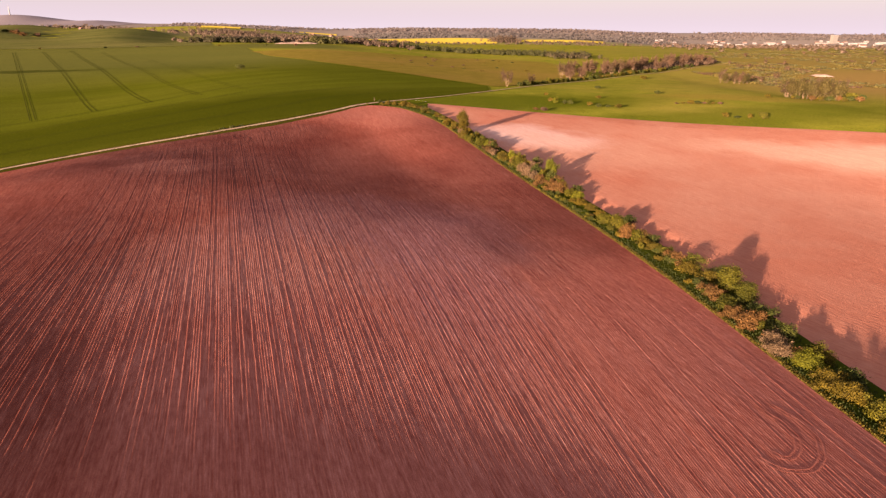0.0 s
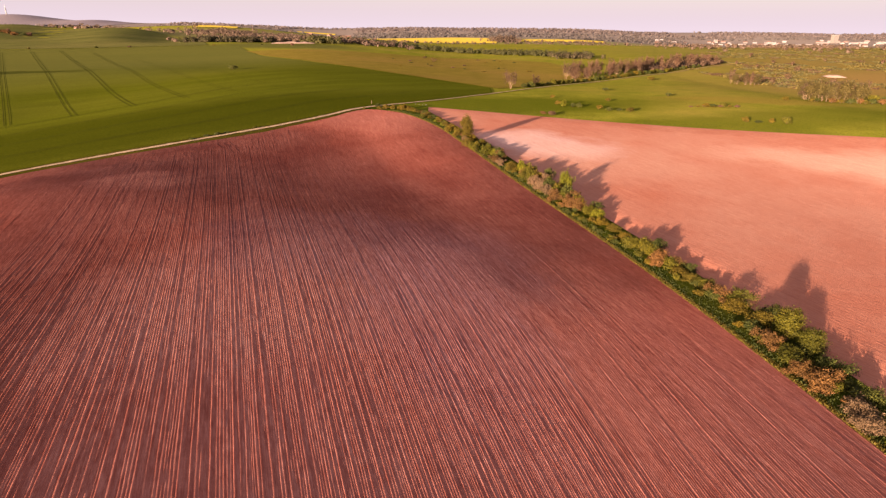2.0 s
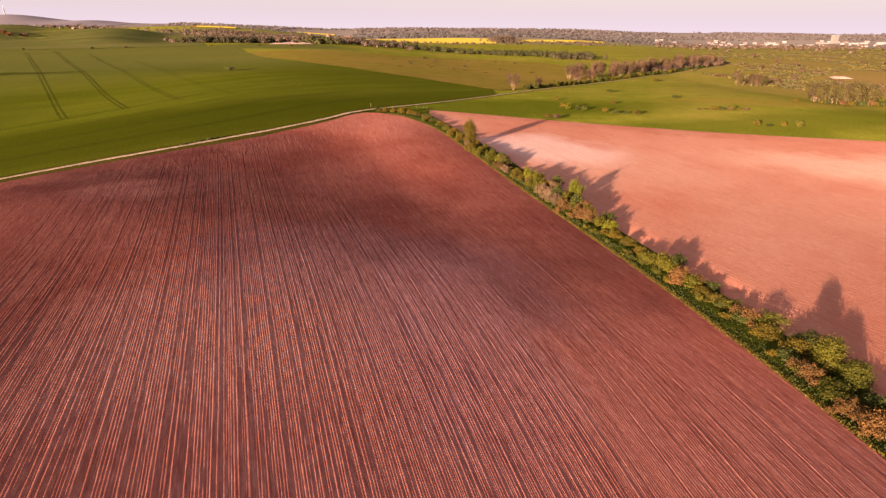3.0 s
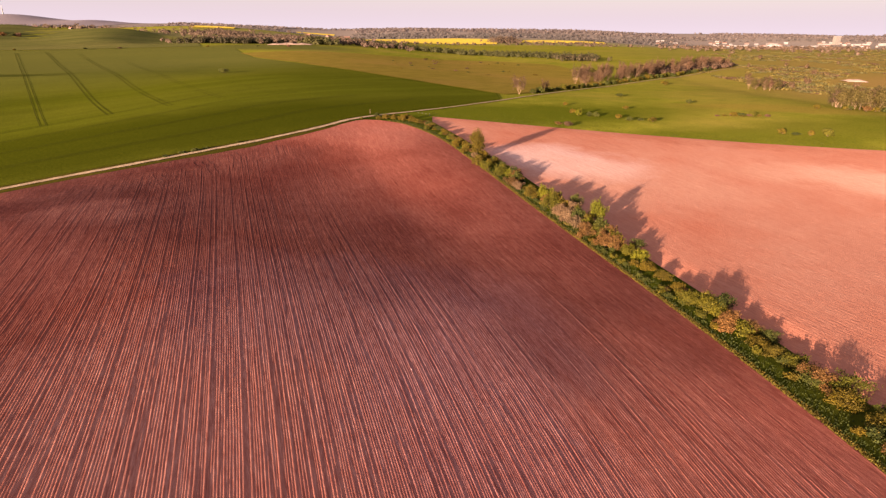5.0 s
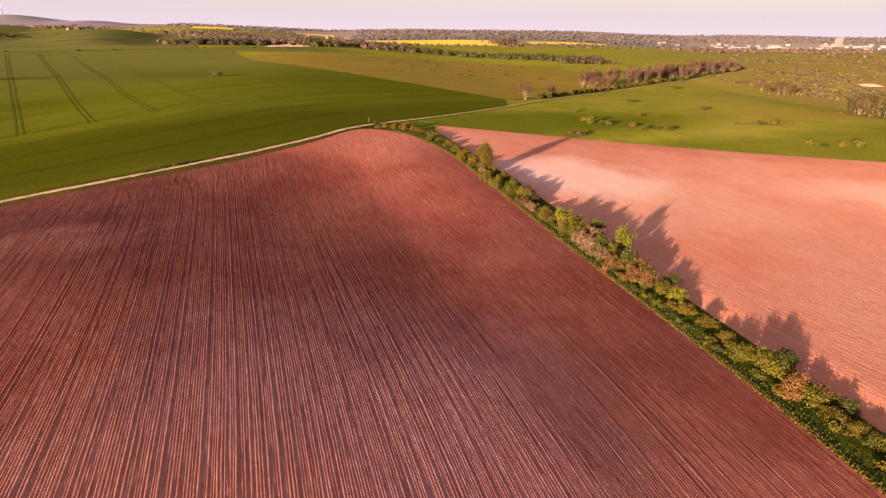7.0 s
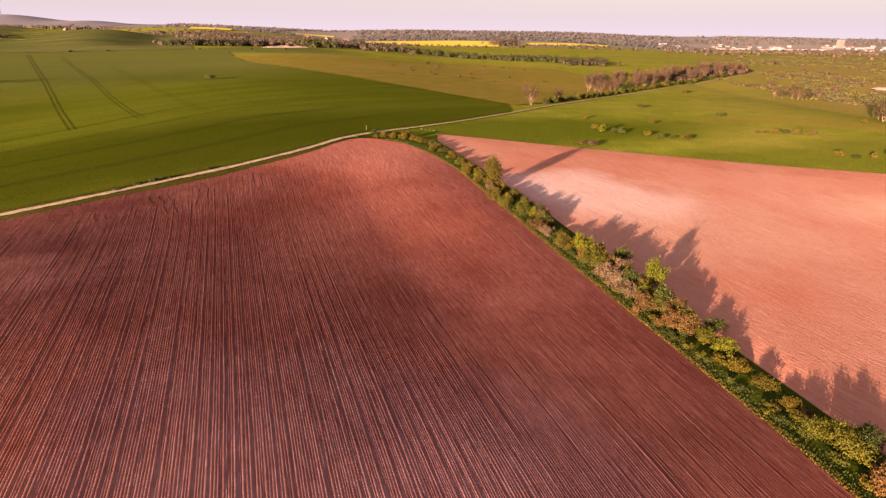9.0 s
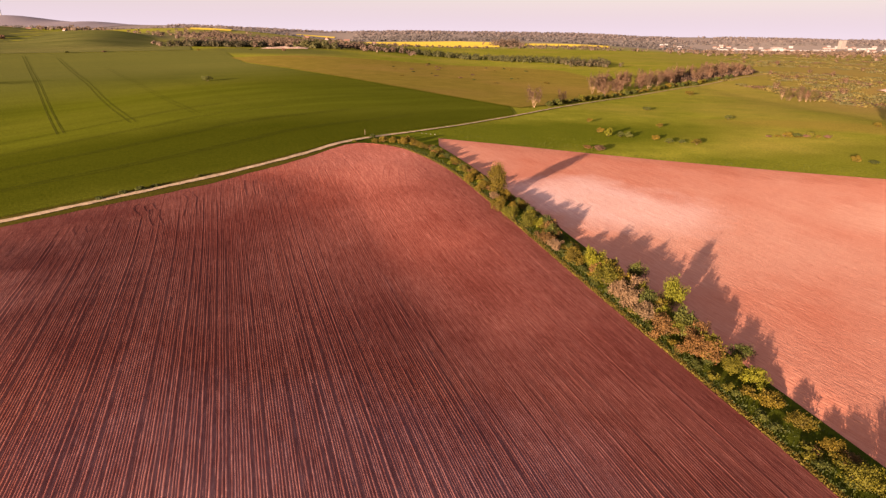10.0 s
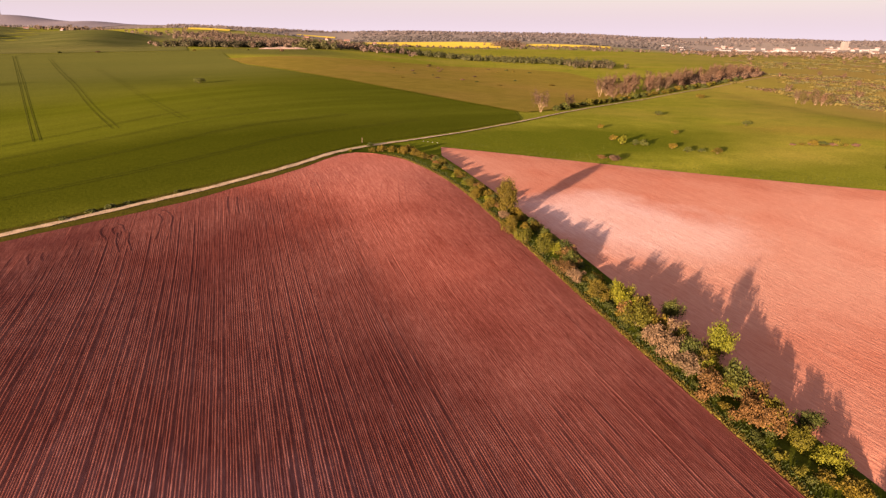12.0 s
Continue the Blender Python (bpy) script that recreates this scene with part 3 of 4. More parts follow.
def bush_meshes(kind, seed, leaves, size, flat=1.0):
    """A unit shrub: stems and a lumpy crown of leaves, radius 1, height 1."""
    rng = np.random.default_rng(seed)
    lobes = [(0, 0, 0.45, 0.55, 0.36)]
    for _ in range(15):
        a, q = rng.uniform(0, 2 * math.pi), rng.uniform(0.25, 0.88)
        s = rng.uniform(0.13, 0.34)
        lobes.append((q * math.cos(a), q * math.sin(a), rng.uniform(0.2, 0.82) * flat, s, s * rng.uniform(0.5, 0.9)))
    for _ in range(6):
        a, q = rng.uniform(0, 2 * math.pi), rng.uniform(0.05, 0.5)
        lobes.append((q * math.cos(a), q * math.sin(a), rng.uniform(0.6, 0.9), rng.uniform(0.1, 0.26), 0.16))
    p, d = lobes_points(lobes, leaves, rng, 0.7)
    p, d = p[p[:, 2] > 0.02], d[p[:, 2] > 0.02]
    crown = mesh_of(from_quads("crown", quads_at(p, size * rng.uniform(0.6, 1.4, len(p)), rng, 0.7, d), LEAF[kind]))
    bm = bmesh.new()
    for _ in range(6):
        a = rng.uniform(0, 2 * math.pi)
        d = Vector((0.5 * math.cos(a), 0.5 * math.sin(a), 0.8)).normalized()
        branch(bm, Vector((0.06 * math.cos(a), 0.06 * math.sin(a), -0.05)), d, 0.6, 0.022, 1 if leaves > 4000 else 0, rng, [])
    stems = bpy.data.meshes.new("stem")
    bm.to_mesh(stems)
    bm.free()
    stems.materials.append(M_BARK)
    return crown, stems


def tree_meshes(kind, seed, leaves, size, slim=0.42):
    """A unit tree, height 1: tapered trunk with limbs, and an airy crown."""
    rng = np.random.default_rng(seed)
    bm = bmesh.new()
    p, r, tips = Vector((0, 0, -0.02)), 0.022, []
    for k in range(7):
        e = p + Vector((rng.normal() * 0.012, rng.normal() * 0.012, 0.13))
        tube(bm, p, e, r, r * 0.82, 7)
        p, r = e, r * 0.82
        if k > 0:
            for _ in range(3):
                a = rng.uniform(0, 2 * math.pi)
                branch(bm, p, Vector((math.cos(a), math.sin(a), 0.75)).normalized(), 0.30 * (1 - k / 10), r * 0.5, 1, rng, tips)
    trunk = bpy.data.meshes.new("trunk")
    bm.to_mesh(trunk)
    bm.free()
    trunk.materials.append(M_BARK)
    lobes = [(0, 0, 0.55, slim * 0.7, 0.34), (0, 0, 0.78, slim * 0.45, 0.2)]
    for _ in range(14):
        a, q, z = rng.uniform(0, 2 * math.pi), rng.uniform(0.35, 0.85) * slim, rng.uniform(0.2, 0.88)
        q *= 1.15 - 0.6 * abs(z - 0.45) / 0.5
        lobes.append((q * math.cos(a), q * math.sin(a), z, rng.uniform(0.09, 0.17), rng.uniform(0.07, 0.13)))
    c, d = lobes_points(lobes, leaves, rng)
    c, d = c[c[:, 2] > 0.06], d[c[:, 2] > 0.06]
    crown = mesh_of(from_quads("crown", quads_at(c, size * rng.uniform(0.6, 1.4, len(c)), rng, 0.7, d), LEAF[kind]))
    return crown, trunk


def bare_meshes(seed, twigs, material, bark, spread_=0.5):
    """A unit leafless tree, height 1: several stems, many branches, thin rusty twigs."""
    rng = np.random.default_rng(seed)
    bm, tips = bmesh.new(), []
    for _ in range(4):
        a = rng.uniform(0, 2 * math.pi)
        branch(bm, Vector((0.03 * math.cos(a), 0.03 * math.sin(a), -0.02)), Vector((spread_ * 0.6 * math.cos(a), spread_ * 0.6 * math.sin(a), 1)).normalized(), 0.62, 0.011, 1, rng, tips)
        branch(bm, Vector((0, 0, 0.2)), Vector((spread_ * math.cos(a + 1), spread_ * math.sin(a + 1), 1)).normalized(), 0.55, 0.007, 1, rng, tips)
    me = bpy.data.meshes.new("limb_frame")
    bm.to_mesh(me)
    bm.free()
    me.materials.append(bark)
    t = np.array(tips)
    c = t[rng.integers(0, len(t), twigs)] * rng.uniform(0.8, 1.02, (twigs, 1)) + rng.normal(size=(twigs, 3)) * 0.05
    crown = mesh_of(from_quads("crown", quads_at(c, 0.042 * rng.uniform(0.6, 1.5, twigs), rng, 0.2), material))
    return crown, me


BUSH = {k: [bush_meshes(k, 10 * i + 7 * n, 3300, 0.038, 0.9) for i in range(3)] for n, k in enumerate(("green", "bright", "dark", "olive", "orange", "pink"))}
RANK = {k: [bush_meshes(k, 400 + 10 * i + 7 * n, 1300, 0.058, 0.9) for i in range(2)] for n, k in enumerate(("green", "bright", "dark", "olive", "orange"))}
SMALL = {k: [bush_meshes(k, 200 + 10 * i + n, 560, 0.11) for i in range(2)] for n, k in enumerate(("green", "bright", "dark", "olive", "orange", "rust"))}
TREE = {k: [tree_meshes(k, 60 + n, 7000, 0.020)] for n, k in enumerate(("green", "olive"))}
FARTREE = {k: [tree_meshes(k, 80 + n, 1500, 0.034, 0.5)] for n, k in enumerate(("birch", "rust"))}
BARE = [bare_meshes(s, 1300, LEAF["rust"], M_PALEBARK) for s in (5, 6, 8)]
prng = random.Random(11)


def plant(name, meshes, names, x, y, rx, h, label, category, group=""):
    """A plant of radius rx and height h standing on the ground."""
    root = new(name)
    root.matrix_world = pose(x, y, lie1(x, y) + 0.1, 0, 0, prng.uniform(0, 360)) @ Matrix.Diagonal((rx, rx * prng.uniform(0.88, 1.12), h, 1))
    for me, nm in zip(meshes, names):
        ob = new(nm, me)
        ob.parent = root
    return tagged(root, label, category, group)


WORDS = {
    "green": "leafy green hawthorn bush in the hedge between two ploughed fields",
    "bright": "bright yellow-green leafy bush in the field hedge",
    "dark": "dense dark green bush in the shade of the hedge",
    "olive": "olive-green bush with small spring leaves in the hedge",
    "orange": "rusty orange-brown bush with young leaves in the hedge",
    "pink": "pale pink blossoming blackthorn bush in the hedge",
    "rust": "leafless rusty brown shrub on the open grass",
}


def bush(kind, x, y, r, h, group="bushes of the field hedge", kinds=None):
    return plant("hedge_bush", prng.choice((kinds or BUSH)[kind]), ("crown", "stem"), x, y, r, h, WORDS[kind], "bush", group)


def shrub(kind, x, y, r, h, label, group="", kinds=None):
    return plant("shrub", prng.choice((kinds or SMALL)[kind]), ("crown", "stem"), x, y, r, h, label, "shrub", group)


# ---- the hedge between the fields ----
hy = np.linspace(-60, 246, 240)
w = np.linspace(0, 1, 12)
rag = np.array([noise.noise((0.0, v * 0.45, 2.0)) for v in hy])
wd = 8.2 - 3.2 * step(180, 240, hy)
HX = (edge_x(hy) + 0.35 * rag)[:, None] * (1 - w) + (hedge_x(hy) - 0.2 + wd)[:, None] * w
HY = np.repeat(hy[:, None], 12, 1)
hn = np.array([[noise.noise((a * 0.8, b * 0.5, 5.0)) for a, b in zip(p, q)] for p, q in zip(HX, HY)])
HZ = lie(HX, HY) + 0.08 + (0.28 + 0.22 * hn) * np.sin(np.pi * np.clip(w, 0.02, 0.98))[None, :] + 0.06
tagged(from_grid("hedge_bank", HX, HY, HZ, M_BANK), "low grassy bank under the field hedge", "bank", kind="structure")

# grass tufts on the bank, lighter along the ploughed edge
rng = np.random.default_rng(21)
for nm, n, lo, hi, kind, lab in (("grass_tufts", 34000, 0.2, 6.8, "bank", "rough dark green grass tufts along the hedge bank"),
                                 ("grass_tufts", 22000, -0.35, 0.55, "gold", "yellow-brown grass fringe along the ploughed field's edge")):
    ty = rng.uniform(0, 244.5, n)
    tx = edge_x(ty) + rng.uniform(lo, hi, n)
    tz = lie(tx, ty) + 0.12
    ang = rng.uniform(0, 2 * np.pi, n)
    tall = 0.7 if kind == "gold" else 1.0
    hgt = rng.uniform(0.12, 0.42, n) * tall
    wid = rng.uniform(0.06, 0.17, n) * tall
    side_v = np.stack([np.cos(ang) * wid, np.sin(ang) * wid, np.zeros(n)], 1)
    lean = np.stack([rng.normal(size=n) * 0.12, rng.normal(size=n) * 0.12, hgt], 1)
    base = np.stack([tx, ty, tz], 1)
    tagged(from_quads(nm, np.stack([base - side_v, base + side_v, base + lean + side_v * 0.3, base + lean - side_v * 0.3], 1), LEAF[kind]), lab, "grass", kind="stuff")

# the bushes one by one: x, y, radius, height
GREEN = [(32.4, 135.3, 1.5, 2.2), (29.4, 144.1, 2.0, 3.2), (23.4, 157.7, 2.3, 3.4), (14.4, 180.7, 2.1, 3.2), (12.0, 185.4, 2.0, 3.0), (-3.8, 230.8, 1.3, 1.8),
         (37.8, 114.4, 2.4, 3.1), (35.9, 117.0, 2.0, 2.4), (43.1, 100.7, 2.5, 2.4), (45.6, 95.0, 2.2, 2.8), (44.2, 78.6, 2.2, 2.5), (48.0, 63.5, 2.1, 2.8),
         (46.4, 50.3, 2.1, 2.6), (47.6, 44.0, 2.4, 2.8), (48.0, 36.0, 2.4, 2.8), (48.4, 24.0, 2.4, 3.0), (48.0, 12.0, 2.4, 3.0)]
BRIGHT = [(34.1, 132.9, 1.9, 2.5), (31.0, 150.6, 2.0, 5.0), (22.6, 164.0, 2.0, 3.6), (23.0, 160.4, 1.7, 3.2), (39.0, 116.0, 1.6, 2.4), (28.2, 146.2, 1.6, 2.8), (45.3, 61.0, 2.3, 2.7)]
DARK = [(40.4, 114.8, 2.0, 3.1), (35.2, 138.2, 1.7, 2.2), (28.6, 160.2, 1.8, 3.2), (18.4, 176.3, 1.6, 3.0), (43.0, 106.8, 1.6, 1.8), (47.4, 75.5, 2.1, 2.8),
        (46.8, 69.0, 2.1, 2.8), (47.6, 90.0, 1.9, 2.6), (48.4, 57.4, 2.0, 2.6), (49.0, 50.4, 2.0, 2.6)]
OLIVE = [(19.8, 166.4, 1.8, 2.6), (10.0, 190.6, 1.9, 2.8), (7.6, 203.3, 1.6, 2.4), (5.0, 209.3, 1.6, 2.3), (4.3, 217.5, 1.5, 2.0), (1.8, 226.4, 1.4, 1.8), (-1.4, 234.6, 1.2, 1.6),
         (-20.6, 246.9, 1.1, 1.3), (-18.2, 247.6, 1.4, 1.9), (-15.4, 247.4, 1.4, 1.9), (-12.2, 246.2, 1.8, 2.5), (-9.0, 243.8, 1.8, 2.4), (-11.0, 248.0, 1.6, 2.2), (-6.6, 241.0, 1.6, 1.9),
         (35.3, 125.2, 1.6, 1.9), (34.2, 129.4, 1.3, 1.6), (36.4, 121.6, 1.4, 1.6), (40.6, 105.2, 1.6, 1.6), (41.6, 103.0, 1.6, 1.7), (44.0, 92.9, 2.1, 2.3), (45.2, 88.0, 2.2, 2.9),
         (45.0, 57.0, 2.1, 2.4), (45.6, 54.0, 1.9, 2.4), (46.0, 46.8, 2.0, 2.4)]
ORANGE = [(30.8, 137.5, 2.0, 3.0), (29.4, 138.8, 2.1, 2.8), (27.0, 143.3, 2.1, 2.9), (31.0, 141.7, 1.9, 3.2), (16.8, 173.4, 2.0, 2.7), (38.4, 109.8, 1.8, 2.8), (41.4, 109.0, 1.7, 2.1),
          (43.6, 97.2, 2.1, 2.2), (43.4, 82.8, 2.0, 2.3), (44.1, 72.6, 2.3, 2.6), (43.0, 75.4, 1.8, 2.0), (45.6, 42.0, 2.0, 2.6), (37.2, 119.6, 1.3, 1.5)]
PINK = [(25.6, 150.3, 2.1, 3.2), (24.4, 153.2, 2.0, 3.0), (27.2, 154.6, 1.9, 3.3), (26.4, 147.4, 1.9, 2.7), (17.8, 171.2, 1.6, 2.4), (9.6, 197.2, 1.4, 1.8), (44.4, 66.8, 2.0, 2.4), (43.6, 64.4, 1.7, 2.0)]
def hedge_height(y):
    """How tall the hedge stands along its length: clumps with low gaps between."""
    return float(np.interp(y, (-20, 60, 72, 78, 92, 95, 99, 105, 107, 109.5, 116, 121, 124, 127, 130, 135, 136.5, 138, 157, 162, 166, 172, 179, 187, 202, 215, 245),
                           (2.2, 2.0, 2.0, 2.6, 1.9, 2.1, 1.2, 1.3, 1.8, 3.0, 2.6, 0.9, 1.9, 1.4, 2.4, 1.4, 3.0, 4.0, 4.0, 3.8, 2.3, 1.2, 3.3, 2.3, 2.3, 1.9, 1.6)))


for kind, rows in (("green", GREEN), ("bright", BRIGHT), ("dark", DARK), ("olive", OLIVE), ("orange", ORANGE), ("pink", PINK)):
    for x, y, r, h in rows:
        bush(kind, x, y, r * 1.06, min(h, hedge_height(y) + 0.6) if y > 96 and h < 4 else h * (0.88 if h < 4 else 1.08))
# two ranks of growth that close the hedge


for k in range(96):
    y = -20 + 262 * (k + prng.random()) / 96
    narrow = 1 - 0.4 * float(step(180, 240, y))
    h = hedge_height(y) * prng.uniform(0.7, 1.0)
    if (114 < y < 136 or y < 100) and k % 3:
        continue
    bush(prng.choice(("green", "olive", "olive", "orange", "dark", "dark")), float(hedge_x(y)) + prng.uniform(4.2, 5.8) * narrow, y, prng.uniform(1.4, 1.9) * (0.55 + 0.18 * h), h, kinds=RANK)
    if y < 100 and k % 3 == 0:
        bush(prng.choice(("green", "olive", "dark", "orange")), float(hedge_x(y)) + prng.uniform(3.0, 4.2), y + prng.uniform(-1.5, 1.5), prng.uniform(1.3, 1.8), prng.uniform(1.2, 1.9), kinds=RANK)
    elif k % 2 and y > 158:
        h *= prng.uniform(0.6, 0.85)
        bush(prng.choice(("green", "olive", "olive", "bright", "orange")), float(hedge_x(y)) + prng.uniform(2.4, 3.6) * narrow, y + prng.uniform(-1, 1), prng.uniform(1.1, 1.5) * (0.55 + 0.18 * h), h, kinds=RANK)
for k in range(56):
    y = -20 + 262 * (k + prng.random()) / 56
    x = float(hedge_x(y)) + prng.uniform(1.8, 6.2) * (1 - 0.35 * float(step(180, 240, y)))
    shrub(prng.choice(("green", "olive", "olive", "dark", "orange")), x, y, prng.uniform(0.7, 1.2), prng.uniform(0.6, 1.3), "low leafy undergrowth on the grassy hedge bank", "undergrowth of the hedge")

for k in range(34):
    y = 116 + 62 * (k + prng.random()) / 34
    shrub(prng.choice(("dark", "dark", "green")), float(hedge_x(y)) + prng.uniform(1.3, 2.4), y, prng.uniform(0.7, 1.1), prng.uniform(0.6, 1.0), "low leafy undergrowth on the grassy hedge bank", "undergrowth of the hedge")


def tree(kind, x, y, r, h, label, group=""):
    return plant("tree", prng.choice(TREE[kind]), ("crown", "trunk"), x, y, r, h, label, "tree", group)


tree("olive", 10.3, 198.2, 5.4, 7.9, "slender young tree with sparse olive leaves above the hedge")
tree("green", 46.9, 84.4, 5.8, 4.7, "broad leafy green tree rising from the hedge", "taller hedge trees")
tree("green", 47.6, 80.6, 5.0, 3.6, "broad leafy green tree rising from the hedge", "taller hedge trees")

# ---- the west field's turning marks and the wheel lines in the wheat ----
loop = [(36.2, 52.3), (37.3, 49.6), (37.4, 46.1), (35.9, 43.2), (33.8, 41.2), (32.0, 40.9), (30.4, 41.4), (29.5, 43.0)]
apex = [(-11.2, 206.0), (-12.2, 215.9), (-12.4, 221.5), (-13.6, 222.4), (-14.6, 220.0), (-14.4, 212.0)]


def inset(line, d):
    """The line drawn in by d metres, rounded off."""
    p = along(line, 90)
    for _ in range(14):
        p[1:-1] = (p[:-2] + p[1:-1] * 2 + p[2:]) / 4
    t = np.gradient(p, axis=0)
    t /= np.hypot(t[:, 0], t[:, 1])[:, None]
    return p + np.stack([t[:, 1], -t[:, 0]], -1) * d


turns = [[(-59.0, 181.0), (-61.2, 183.4), (-62.2, 185.8), (-61.2, 187.6), (-59.4, 187.4), (-57.6, 184.6)],
         [(-51.6, 182.6), (-52.6, 186.6), (-54.0, 191.2), (-55.8, 193.4), (-57.8, 192.6)],
         [(-55.0, 177.0), (-57.2, 180.6), (-58.6, 184.0)], [(-65.4, 170.8), (-66.8, 172.6), (-67.4, 174.4)],
         [(-84.0, 166.0), (-72.0, 174.7), (-65.0, 178.2), (-57.8, 181.4)],
         [(-43.4, 196.0), (-45.2, 200.6), (-46.2, 204.2)]]
MARKS = [(loop, d, 0.24) for d in (0.0, 0.5, 1.9, 2.4)] + [(apex, d, 0.36) for d in (0.0, 1.5)] + [(t, d, 0.22) for t in turns for d in (0.0, 1.8)]
MARKS += [([(-4.4, 208.1), (-6.4, 215.0), (-8.6, 221.4)], d, 0.3) for d in (0.0, 1.8)]
for line, d, wide in MARKS:
    tagged(ribbon("wheel_rut", inset(line, d), 90, wide, 0.185, M_SOIL_W, 0.013, 5, 0.04), "curved tractor rut pressed into the ploughed soil", "wheel rut", "turning marks", "structure")

AWAY, NORM = np.array((-0.558, 0.830)), np.array((0.830, 0.558))
for k in range(-9, 4):
    start = np.array((-124.8, 268.7)) + k * np.array((17.2, 14.0))
    end = start + AWAY * (390 + 6 * k if k < 1 else 440 - 95 * k)
    for s in (-0.95, 0.95):
        tagged(ribbon("wheel_line", [start + NORM * s, end + NORM * s], 70, (0.30 if k < 1 else 0.30 - 0.075 * k), 0.36, M_TRAM, 0, 2, 0.03), "wheel line through young wheat, its shade painted dark", "wheel line", "tractor lines", "structure")
for k, off in enumerate((24, 48, 72, 96)):
    line = [(x - 0.777 * off, float(track_y(x)) + 0.63 * off) for x in np.linspace(-262, 10 - 8 * k, 40)]
    for s in (0, 2.0):
        tagged(ribbon("wheel_line", [(x - 0.777 * s, y + 0.63 * s) for x, y in line], 120, 0.26, 0.36, M_TRAM, 0, 2, 0.05), "faint wheel line along the wheat's headland", "wheel line", "tractor lines", "structure")
for k in range(9):
    x = -1000 + 75 * k
    tagged(ribbon("wheel_line", [(x + 240, 715), (x + 320, 830), (x + 385, 960)], 60, 1.5, 0.95, M_TRAM, 0, 2, 0.4), "faint wheel line up a green hillside", "wheel line", "hillside lines", "structure")

# ---- track verge ----
for x, y, r, h in ((-65.5, 196.0, 1.6, 0.9), (-67.8, 193.6, 1.3, 0.8), (-63.4, 198.6, 1.1, 0.7), (-70.8, 189.6, 1.2, 0.7), (-57.0, 206.2, 0.9, 0.6), (-22.0, 253.4, 1.2, 1.3), (-26.5, 246.3, 0.8, 0.6)):
    shrub("dark" if r > 1 else "green", x, y, r, h, "low dark green shrub on the track's verge", "verge shrubs")
for x, y in ((-7.1, 264.2), (-5.7, 263.7), (-4.3, 263.2), (-2.9, 262.7)):
    bm = bmesh.new()
    bmesh.ops.create_icosphere(bm, subdivisions=2, radius=0.17)
    for v in bm.verts:
        v.co *= 0.85 + 0.25 * noise.noise(v.co * 2.2 + Vector((x, y, 0)))
        v.co.z *= 0.75
    rock = part("boulder", bm, M_STONE, None)
    rock.location = (x, y, lie1(x, y) + 0.1)
    tagged(rock, "pale limestone boulder at the edge of the meadow", "boulder", "boulders by the track")
post = new("marker_post")
post.location = (-24.6, 257.4, lie1(-24.6, 257.4) + 0.1)
tagged(post, "weathered wooden marker post beside the farm track", "post")
bm = bmesh.new()
tube(bm, (0, 0, -0.2), (0, 0, 1.5), 0.09, 0.08, 8)
part("shaft", bm, M_BARK, post)
bm = bmesh.new()
tube(bm, (0, 0, 1.5), (0, 0, 1.62), 0.1, 0.03, 8)
part("cap", bm, M_PALEBARK, post, "pale weathered cap")

# ---- meadow ----
for kind, x, y, r, h in (("bright", 56.4, 274.6, 1.9, 2.2), ("olive", 70.4, 269.4, 1.3, 1.3), ("olive", 55.0, 281.0, 1.4, 1.4), ("orange", 60.2, 273.6, 1.5, 1.4), ("rust", 62.6, 273.0, 1.4, 1.5),
                         ("dark", 73.4, 264.8, 1.5, 1.3), ("olive", 82.0, 263.4, 1.7, 1.4), ("rust", 78.0, 265.2, 1.2, 0.9), ("olive", 82.0, 296.6, 1.2, 1.2), ("dark", 119.4, 320.2, 1.6, 1.4),
                         ("olive", 119.8, 277.0, 1.8, 1.5), ("bright", 127.0, 276.0, 1.4, 1.6), ("rust", 123.0, 277.4, 1.8, 1.0), ("rust", 46.6, 249.6, 1.6, 1.3), ("orange", 43.4, 251.4, 1.2, 0.9),
                         ("olive", 57.4, 305.6, 1.2, 1.2), ("bright", 131.4, 234.8, 1.7, 2.0), ("olive", 126.6, 236.4, 1.3, 1.5), ("olive", 118.6, 239.6, 1.5, 1.6), ("rust", 122.4, 237.4, 1.6, 0.7),
                         ("olive", 153.0, 439.0, 2.6, 2.0), ("dark", 96.0, 352.0, 2.2, 1.2), ("olive", 168.0, 300.0, 1.8, 1.5), ("bright", 210.0, 300.0, 3.2, 2.8), ("rust", 214.0, 297.0, 2.2, 2.4)):
    shrub({"rust": "dark", "bright": "green", "orange": "dark"}.get(kind, kind) if x > 60 else kind, x, y, 1.1 * r, 1.25 * h, "small rounded bush casting a long shadow on the meadow", "meadow bushes")
for k in range(7):
    x, y = 113 + k * 3.2, 278 - 0.6 * k + prng.uniform(-1, 1)
    shrub("olive" if k % 2 else "rust", x, y, prng.uniform(1.0, 1.6), prng.uniform(0.6, 1.1), "low tangled shrub on the open meadow", "meadow bushes")
plant("tree", BARE[0], ("crown", "limb_frame"), 42.6, 347.2, 8.5, 9.5, "leafless spreading tree with rusty twigs beside the farm track", "tree", "bare trees by the track")
plant("tree", BARE[1], ("crown", "limb_frame"), 60.4, 372.0, 6.0, 6.5, "leafless spreading tree with rusty twigs beside the farm track", "tree", "bare trees by the track")
plant("bush", BUSH["dark"][0], ("crown", "stem"), -129.6, 416.8, 3.4, 3.2, "single dark bush standing in the green wheat", "bush")
